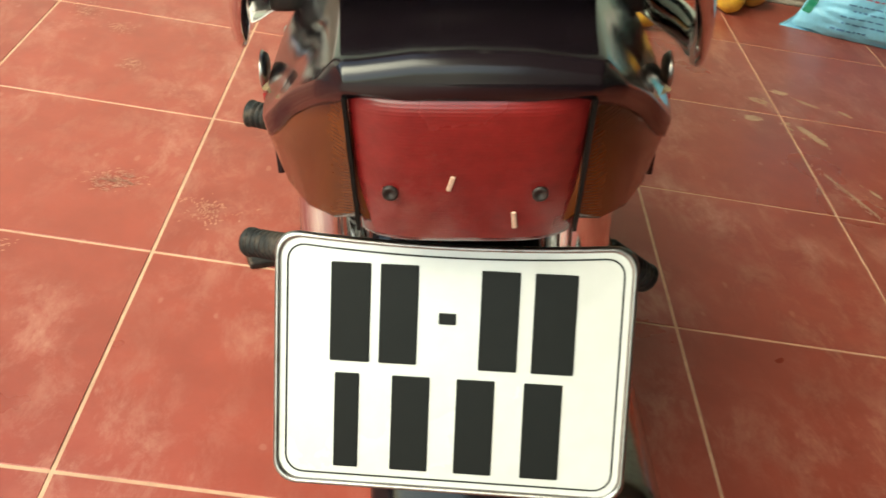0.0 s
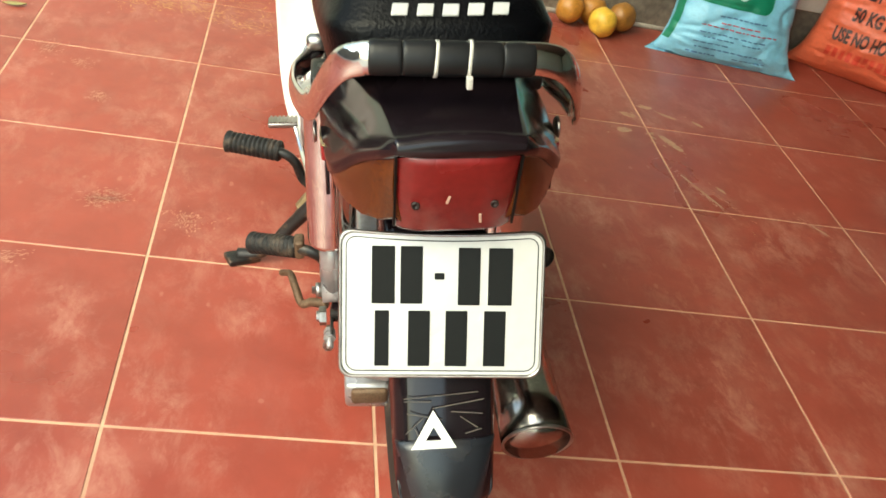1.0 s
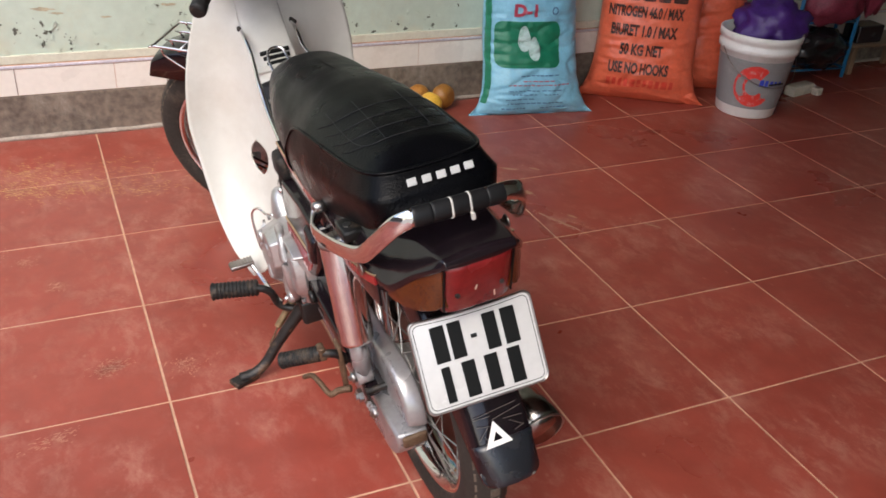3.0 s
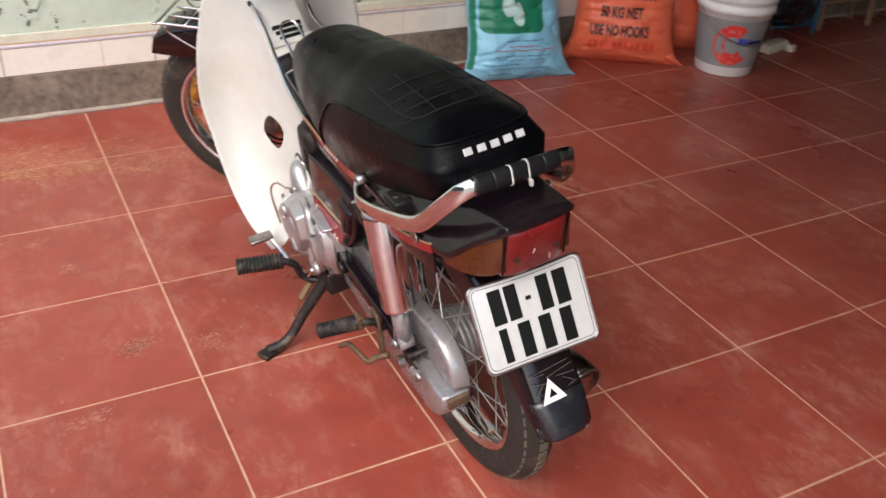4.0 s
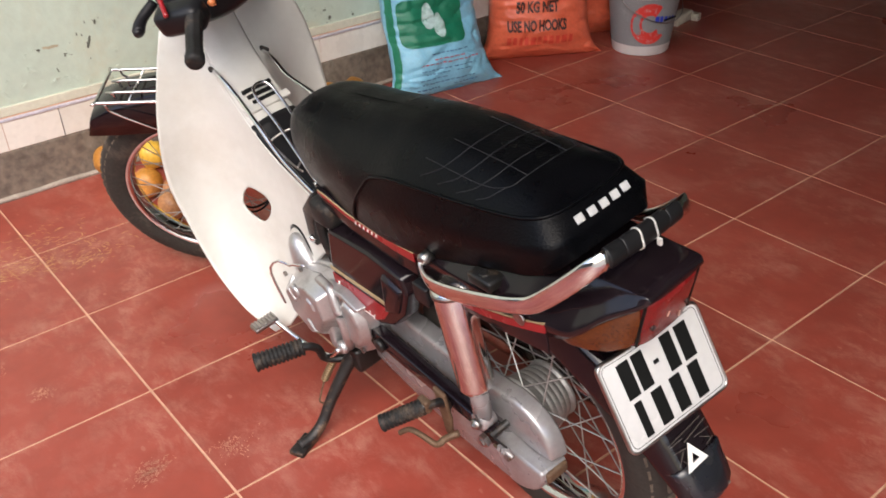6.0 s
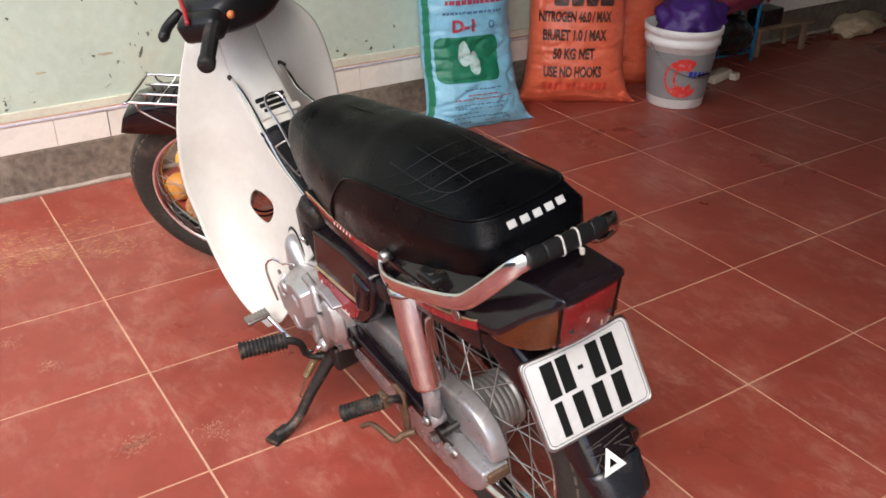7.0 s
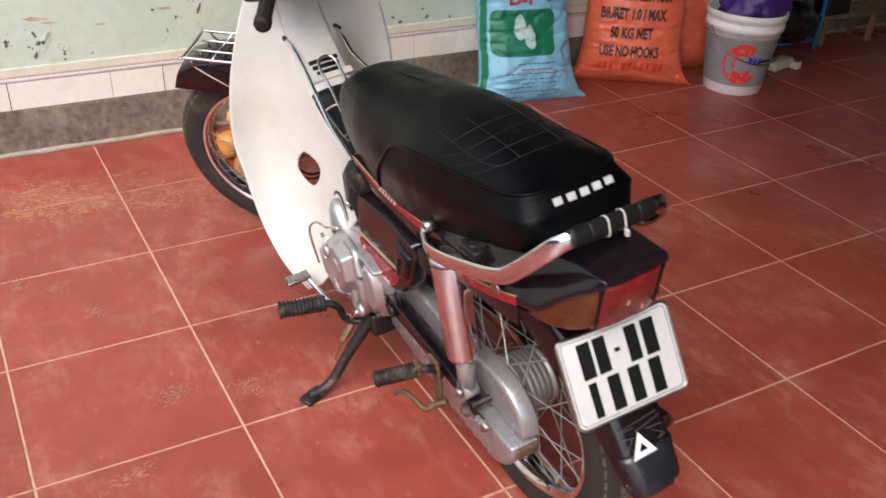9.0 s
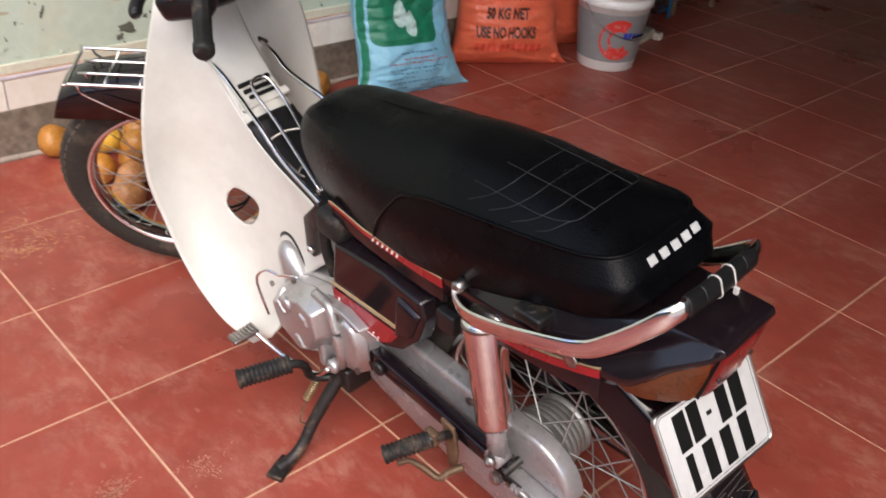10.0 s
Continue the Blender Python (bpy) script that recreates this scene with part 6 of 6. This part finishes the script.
# blue tube rack with bags
rk = thing("shelf_rack", "small blue tube rack loaded with bags", "rack", pose(3.60, 1.88, 0, 0, 0, -4))
for x in (-0.17, 0.17):
    for y in (-0.06, 0.06):
        part("leg", tube([(x, y, 0), (x, y, 0.62)], 0.009, segs=10, steps=1), M_FRAME, rk)
for z in (0.045, 0.27, 0.50):
    for y in (-0.06, 0.0, 0.06):
        part("rail", tube([(-0.17, y, z), (0.17, y, z)], 0.005, segs=8, steps=1), M_FRAME, rk)
    for x in (-0.17, 0.17):
        part("rail", tube([(x, -0.06, z), (x, 0.06, z)], 0.005, segs=8, steps=1), M_FRAME, rk)
for nm, size, at, mat, lab, sd in (("plastic_bag", (0.150, 0.085, 0.095), (3.585, 1.84, 0.145), M_DARKBAG, "shiny black plastic bag on the rack", 7), ("cloth_bag", (0.150, 0.085, 0.110), (3.62, 1.83, 0.370), M_WINE, "wine red cloth bag on the rack", 9), ("cloth_bag", (0.105, 0.075, 0.180), (3.73, 1.83, 0.64), M_WINE, "wine red cloth bag on top of the rack", 12), ("cloth_bag", (0.075, 0.05, 0.21), (3.80, 1.775, 0.52), M_WINE, "wine red cloth bag hanging from the rack", 17), ("plastic_bag", (0.120, 0.080, 0.140), (3.55, 1.85, 0.60), M_DARKBAG, "black plastic bag on top of the rack", 15)):
    tagged(part(nm, moved(crumpled(size, sd), pose(*at)), mat), lab, "bag", "bags on the rack")

strip = thing("power_strip", "white plastic socket strip with a short cord on the floor", "power strip", pose(3.36, 1.665, 0, 0, 0, 12))
part("strip_body", block(-0.075, 0.075, -0.028, 0.028, 0.0, 0.046), M_STRIP, strip, bevel=0.007)
for x in (-0.045, -0.012, 0.022):
    part("socket_hole", block(x - 0.006, x + 0.006, -0.0262, -0.0240, 0.014, 0.025), M_INK, strip, smooth=False)
part("plug", block(0.050, 0.088, -0.066, -0.030, 0.0, 0.034), M_STRIP, strip, bevel=0.005)
part("cord", tube([(0.075, -0.04, 0.02), (0.11, -0.03, 0.006), (0.15, 0.0, 0.006), (0.17, 0.05, 0.006)], 0.0035, segs=8), M_BUCKET, strip)

bench = thing("low_bench", "low dull wooden bench with splayed legs", "bench", pose(4.06, 1.88, 0, 0, 0, -4))
part("bench_top", block(-0.26, 0.16, -0.08, 0.08, 0.135, 0.150), M_WOOD, bench, bevel=0.003)
for x in (-0.22, 0.11):
    for y in (-0.06, 0.06):
        part("leg", block(x - 0.012, x + 0.012, y - 0.011, y + 0.011, 0.0, 0.135), M_WOOD, bench, bevel=0.002)
tagged(part("shoe_box", block(3.83, 3.99, 1.83, 1.93, 0.151, 0.235), M_DARKBAG, smooth=False, bevel=0.006), "dark box lying on the low bench", "box")
tagged(part("rag", moved(crumpled((0.20, 0.10, 0.055), 21, 0.35, 3.4), pose(4.72, 1.87, 0.045, 0, 0, 8)), M_CLOTH), "crumpled beige rag lying on the floor", "cloth")

# ripe fruits in a heap by the wall
FR_NEAR = [(0.745, 1.935, 1.0), (1.60, 1.925, 0.95), (1.70, 1.905, 0.95), (1.61, 1.825, 0.95), (1.51, 1.90, 1.0)]
rng = random.Random(12)
FR_HEAP, FR_TOP = [], []
for row in range(5):
    for k in range(6):
        x, y = 0.785 + 0.099 * k + (0.049 if row % 2 else 0.0), 1.510 + 0.092 * row
        if (y > 1.75 and x < 0.86) or (row == 0 and k > 0):
            continue
        FR_HEAP.append((x + rng.uniform(-0.005, 0.005), y + rng.uniform(-0.005, 0.005), rng.uniform(0.90, 0.97)))
        if row in (1, 2) and k < 3:
            FR_TOP.append((x + 0.047, y + 0.046, rng.uniform(0.88, 0.95)))


def fruit_mesh(seed):
    """A squat ribbed fruit with a hollow at the stem."""
    bm = bmesh.new()
    bmesh.ops.create_uvsphere(bm, u_segments=28, v_segments=18, radius=1.0)
    for v in bm.verts:
        a, n0 = math.atan2(v.co.y, v.co.x), v.co.normalized()
        rib = 1 - 0.035 * abs(math.cos(4 * a + seed)) * (1 - n0.z ** 2)
        dip = 0.16 * math.exp(-((1 - abs(n0.z)) / 0.05))
        k = 0.052 * rib * (1 + 0.06 * noise.noise(n0 * 1.6 + Vector((seed, 0, 0))))
        v.co = Vector((n0.x * k, n0.y * k, n0.z * k * (0.90 - dip)))
    me = bpy.data.meshes.new("fruit")
    bm.to_mesh(me)
    bm.free()
    for p in me.polygons:
        p.use_smooth = True
    return me


rng = random.Random(9)
for i, (x, y, k, z) in enumerate([(*f, 0.0) for f in FR_NEAR + FR_HEAP] + [(*f, 0.072) for f in FR_TOP]):
    me = fruit_mesh(i * 1.7)
    green = i in (19, 36)
    me.materials.append(M_FRUIT_GREEN if green else M_FRUIT_YELLOW if i % 4 == 3 else M_FRUIT_BROWN if i in (5, 11, 6) else M_FRUIT)
    ob = new("fruit", me)
    ob.matrix_basis = pose(x, y, 0.0515 * k + z, rng.uniform(20, 110), rng.uniform(-40, 40), rng.uniform(0, 360)) @ Matrix.Diagonal((k, k, k, 1))
    tagged(ob, "unripe green round fruit in the heap" if green else "ripe orange-yellow round fruit by the wall", "fruit", "fruits by the wall")

bm = bmesh.new()
rows = []
for t in np.linspace(-1, 1, 9):
    w = 0.018 * (1 - abs(t) ** 1.6) + 0.0005
    rows.append([Vector((t * 0.045, u * w, 0.004 + 0.006 * abs(u) + 0.004 * t * t)) for u in (-1, -0.5, 0, 0.5, 1)])
tagged(part("leaf", moved(loft(rows, closed=False), pose(-0.085, 1.365, 0, 0, 0, 10) @ Matrix.Scale(0.62, 4)), M_LEAF, solid=0.0006), "dry yellowish leaf lying on the tiles", "leaf")

# chips and stains in the wall paint
def ragged(x, z, w, h, rng, y, tilt=0.0):
    """A ragged flat patch on the wall."""
    o = []
    for k in range(16):
        a = 2 * math.pi * k / 16
        r = 1 + rng.uniform(-0.42, 0.35)
        p, q = 0.5 * w * r * math.cos(a), 0.5 * h * r * math.sin(a)
        o.append(Vector((x + p + tilt * q, y, z + q)))
    return o


rng = random.Random(31)
CHIPS = [(0.266, 0.392, 0.010, 0.022), (0.278, 0.363, 0.024, 0.020), (0.262, 0.325, 0.011, 0.026), (0.181, 0.372, 0.013, 0.022), (0.345, 0.325, 0.011, 0.018), (0.345, 0.303, 0.008, 0.009), (0.715, 0.405, 0.012, 0.013), (0.793, 0.426, 0.013, 0.032), (1.045, 0.340, 0.052, 0.034), (1.015, 0.314, 0.024, 0.024), (1.105, 0.367, 0.018, 0.013), (0.64, 0.436, 0.012, 0.008), (1.43, 0.301, 0.022, 0.010), (1.56, 0.304, 0.018, 0.012), (1.677, 0.314, 0.018, 0.014), (1.78, 0.305, 0.011, 0.011), (1.53, 0.325, 0.012, 0.010), (1.657, 0.345, 0.014, 0.008), (0.10, 0.47, 0.014, 0.02), (-0.02, 0.42, 0.03, 0.016), (1.36, 0.33, 0.010, 0.016)]
CHIPS += [(rng.uniform(-0.3, 1.8), rng.uniform(0.31, 0.70), rng.uniform(0.004, 0.012), rng.uniform(0.004, 0.016)) for _ in range(34)]
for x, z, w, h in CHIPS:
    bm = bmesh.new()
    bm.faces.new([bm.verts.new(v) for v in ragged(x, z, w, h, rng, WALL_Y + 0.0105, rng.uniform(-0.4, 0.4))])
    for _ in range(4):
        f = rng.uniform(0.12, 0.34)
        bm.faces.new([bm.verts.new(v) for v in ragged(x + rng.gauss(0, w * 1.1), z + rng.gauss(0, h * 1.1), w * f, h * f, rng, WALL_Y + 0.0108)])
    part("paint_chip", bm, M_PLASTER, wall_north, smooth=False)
for x, z, w, h in ((0.675, 0.438, 0.050, 0.010), (0.275, 0.440, 0.060, 0.014), (0.315, 0.425, 0.040, 0.008), (0.47, 0.405, 0.035, 0.008), (1.02, 0.43, 0.03, 0.006)):
    bm = bmesh.new()
    bm.faces.new([bm.verts.new(v) for v in ragged(x, z, w, h, rng, WALL_Y + 0.0112, -1.0)])
    part("wall_stain", bm, M_STAIN, wall_north, smooth=False)

for _ in range(70):
    x, z, w = rng.uniform(-0.35, 1.75), 0.30 + abs(rng.gauss(0, 0.07)), rng.uniform(0.006, 0.022)
    bm = bmesh.new()
    o = ragged(x, z, w, w * rng.uniform(0.5, 1.6), rng, WALL_Y + 0.0108, rng.uniform(-0.8, 0.8))
    lift = Vector((rng.uniform(-0.25, 0.25), 0, rng.uniform(-0.35, 0.1)))
    bm.faces.new([bm.verts.new(v + Vector((0, -abs((v - Vector((x, v.y, z))).dot(lift)), 0))) for v in o])
    part("paint_flake", bm, M_WALL, wall_north, smooth=False, solid=0.0012)

# dried sand and splashes trodden on to the tiles
def smear(centre, spread, turn, count, seed, mat, long):
    """Many small flat flecks, denser towards the middle and drawn out one way."""
    rng = random.Random(seed)
    c, s = math.cos(radians(turn)), math.sin(radians(turn))
    bm = bmesh.new()
    for _ in range(count):
        u, v = rng.gauss(0, spread[0]), rng.gauss(0, spread[1])
        x, y = centre[0] + u * c - v * s, centre[1] + u * s + v * c
        ln, wd, a0 = rng.uniform(0.3, 1.0) ** 2 * long, rng.uniform(0.0005, 0.0014), radians(turn) + rng.gauss(0, 0.45)
        bend = rng.gauss(0, 0.25)
        o = []
        for k in range(8):
            a = 2 * math.pi * k / 8
            r = 1 + rng.uniform(-0.35, 0.35)
            p, q = ln * r * math.cos(a), wd * r * math.sin(a)
            q += bend * p * p / long
            o.append((x + p * math.cos(a0) - q * math.sin(a0), y + p * math.sin(a0) + q * math.cos(a0)))
        bm.faces.new([bm.verts.new((px, py, 0.0006)) for px, py in o])
    part("sand_smear", bm, mat, floor, "dry sandy smear", smooth=False, kind="stuff")


for centre, spread, turn, count in (((0.20, 1.66), (0.12, 0.05), -25, 420), ((0.33, 1.52), (0.09, 0.03), -10, 200), ((0.13, 1.55), (0.07, 0.04), -30, 260), ((0.46, 1.62), (0.10, 0.06), -35, 150), ((0.50, 1.46), (0.06, 0.02), 10, 50)):
    smear(centre, spread, turn, count, int(centre[0] * 1000), M_SAND, 0.013)
for centre, spread, turn, count in (((0.300, 0.562), (0.020, 0.013), 20, 170), ((0.458, 0.517), (0.018, 0.022), 70, 90), ((0.17, 0.354), (0.030, 0.010), 20, 80), ((0.05, 1.16), (0.020, 0.016), 60, 110), ((0.137, 1.105), (0.012, 0.012), 60, 60), ((0.207, 0.955), (0.012, 0.014), 60, 60), ((1.57, 1.25), (0.026, 0.007), -20, 70), ((1.70, 1.285), (0.022, 0.005), -25, 50), ((1.646, 1.119), (0.016, 0.009), -60, 60), ((1.655, 0.88), (0.060, 0.0035), -65, 110), ((1.72, 0.84), (0.04, 0.004), -60, 60), ((1.91, 0.80), (0.030, 0.008), -50, 60)):
    smear(centre, spread, turn, count, int(centre[0] * 1000) + 7, M_CHALK, 0.007)

for x, y, w, h, turn in ((1.563, 1.262, 0.050, 0.026, -15), (1.525, 1.166, 0.044, 0.028, 10), (1.640, 1.135, 0.060, 0.026, -55), (1.662, 1.100, 0.034, 0.024, -50), (1.684, 1.290, 0.066, 0.014, -35), (1.630, 1.325, 0.044, 0.020, 0), (1.775, 1.262, 0.040, 0.014, -50), (1.657, 0.886, 0.165, 0.006, -64), (1.715, 0.905, 0.034, 0.010, -60), (1.93, 0.775, 0.060, 0.007, -50), (1.60, 1.165, 0.026, 0.010, 20)):
    c, k0 = math.cos(radians(turn)), math.sin(radians(turn))
    rng = random.Random(int(x * 1000))
    bm = bmesh.new()
    for scale, jit in ((1.0, 0.0), (0.30, 0.75), (0.22, 0.9), (0.18, 0.9), (0.14, 1.1)):
        ox, oy = rng.gauss(0, jit * w * 0.6), rng.gauss(0, jit * h * 0.9)
        o = []
        for k in range(22):
            a = 2 * math.pi * k / 22
            r = 1 + 0.34 * noise.noise(Vector((math.cos(a) * 1.7 + x * 9, math.sin(a) * 1.7, y * 7))) + rng.uniform(-0.10, 0.10)
            p, q = ox + 0.5 * w * scale * r * math.cos(a), oy + 0.5 * h * scale * r * math.sin(a)
            o.append((x + p * c - q * k0, y + p * k0 + q * c))
        bm.faces.new([bm.verts.new((px, py, 0.0007 + 0.00005 * jit)) for px, py in o])
    part("dried_splash", bm, M_SPLASH, floor, "pale dried splash", smooth=False, kind="stuff")

# skirting tiles, with one cut piece
joints = [0.474 - 0.316 * k for k in range(10, 0, -1)] + [0.474] + [0.648 + 0.323 * k for k in range(21)]
for a, b in zip(joints, joints[1:]):
    wide = 0.0022 if abs(b - 0.648) < 0.01 or abs(b - 0.158) < 0.01 else 0.0011
    bm = block(0.0011, b - a - wide, -0.004, 0.006, 0.157, 0.247)
    me = bpy.data.meshes.new("tile")
    bm.to_mesh(me)
    bm.free()
    me.materials.append(M_SKIRT)
    ob = new("tile", me)
    ob.parent = trim
    ob.location = (a, WALL_Y + 0.003, 0)

# floor tiles, laid by hand along lines that are not quite true
GAP_X = {1: 0.010, 2: 0.005, 4: -0.003, 5: 0.010, 6: 0.013, 7: 0.048}
LEAN_X = {0: -0.015, 1: -0.0135, 2: -0.005, 6: 0.009, 7: 0.009}
LEAN_Y = {3: 0.010, 4: 0.017, 5: 0.017}


def corner(i, j):
    """Where two joint lines cross."""
    y0 = T * j
    x = T * i + GAP_X.get(i, 0.05 if i > 7 else 0.0) + LEAN_X.get(i, 0.0) * (y0 - (0.8 if i > 4 else 0.0))
    return Vector((x, y0 + LEAN_Y.get(j, 0.0) * (max(0.0, min(3.2, x)) - 1.4), 0))


rng = random.Random(5)
for i in range(-7, 18):
    for j in range(-6, 5):
        c = [corner(i, j), corner(i + 1, j), corner(i + 1, j + 1), corner(i, j + 1)]
        mid = (c[0] + c[2]) / 2
        rings = []
        for ins, z in ((0.0026, -0.02), (0.0026, -0.0005), (0.0032, 0.0)):
            rings.append([p - mid + Vector((ins * (1 if q in (0, 3) else -1), ins * (1 if q < 2 else -1), z)) for q, p in enumerate(c)])
        bm = loft(rings)
        bmesh.ops.recalc_face_normals(bm, faces=bm.faces)
        me = bpy.data.meshes.new("tile")
        bm.to_mesh(me)
        bm.free()
        me.materials.append(M_TILE)
        ob = new("tile", me)
        ob.parent = floor
        ob.location = mid + Vector((0, 0, rng.uniform(-0.0005, 0.0)))
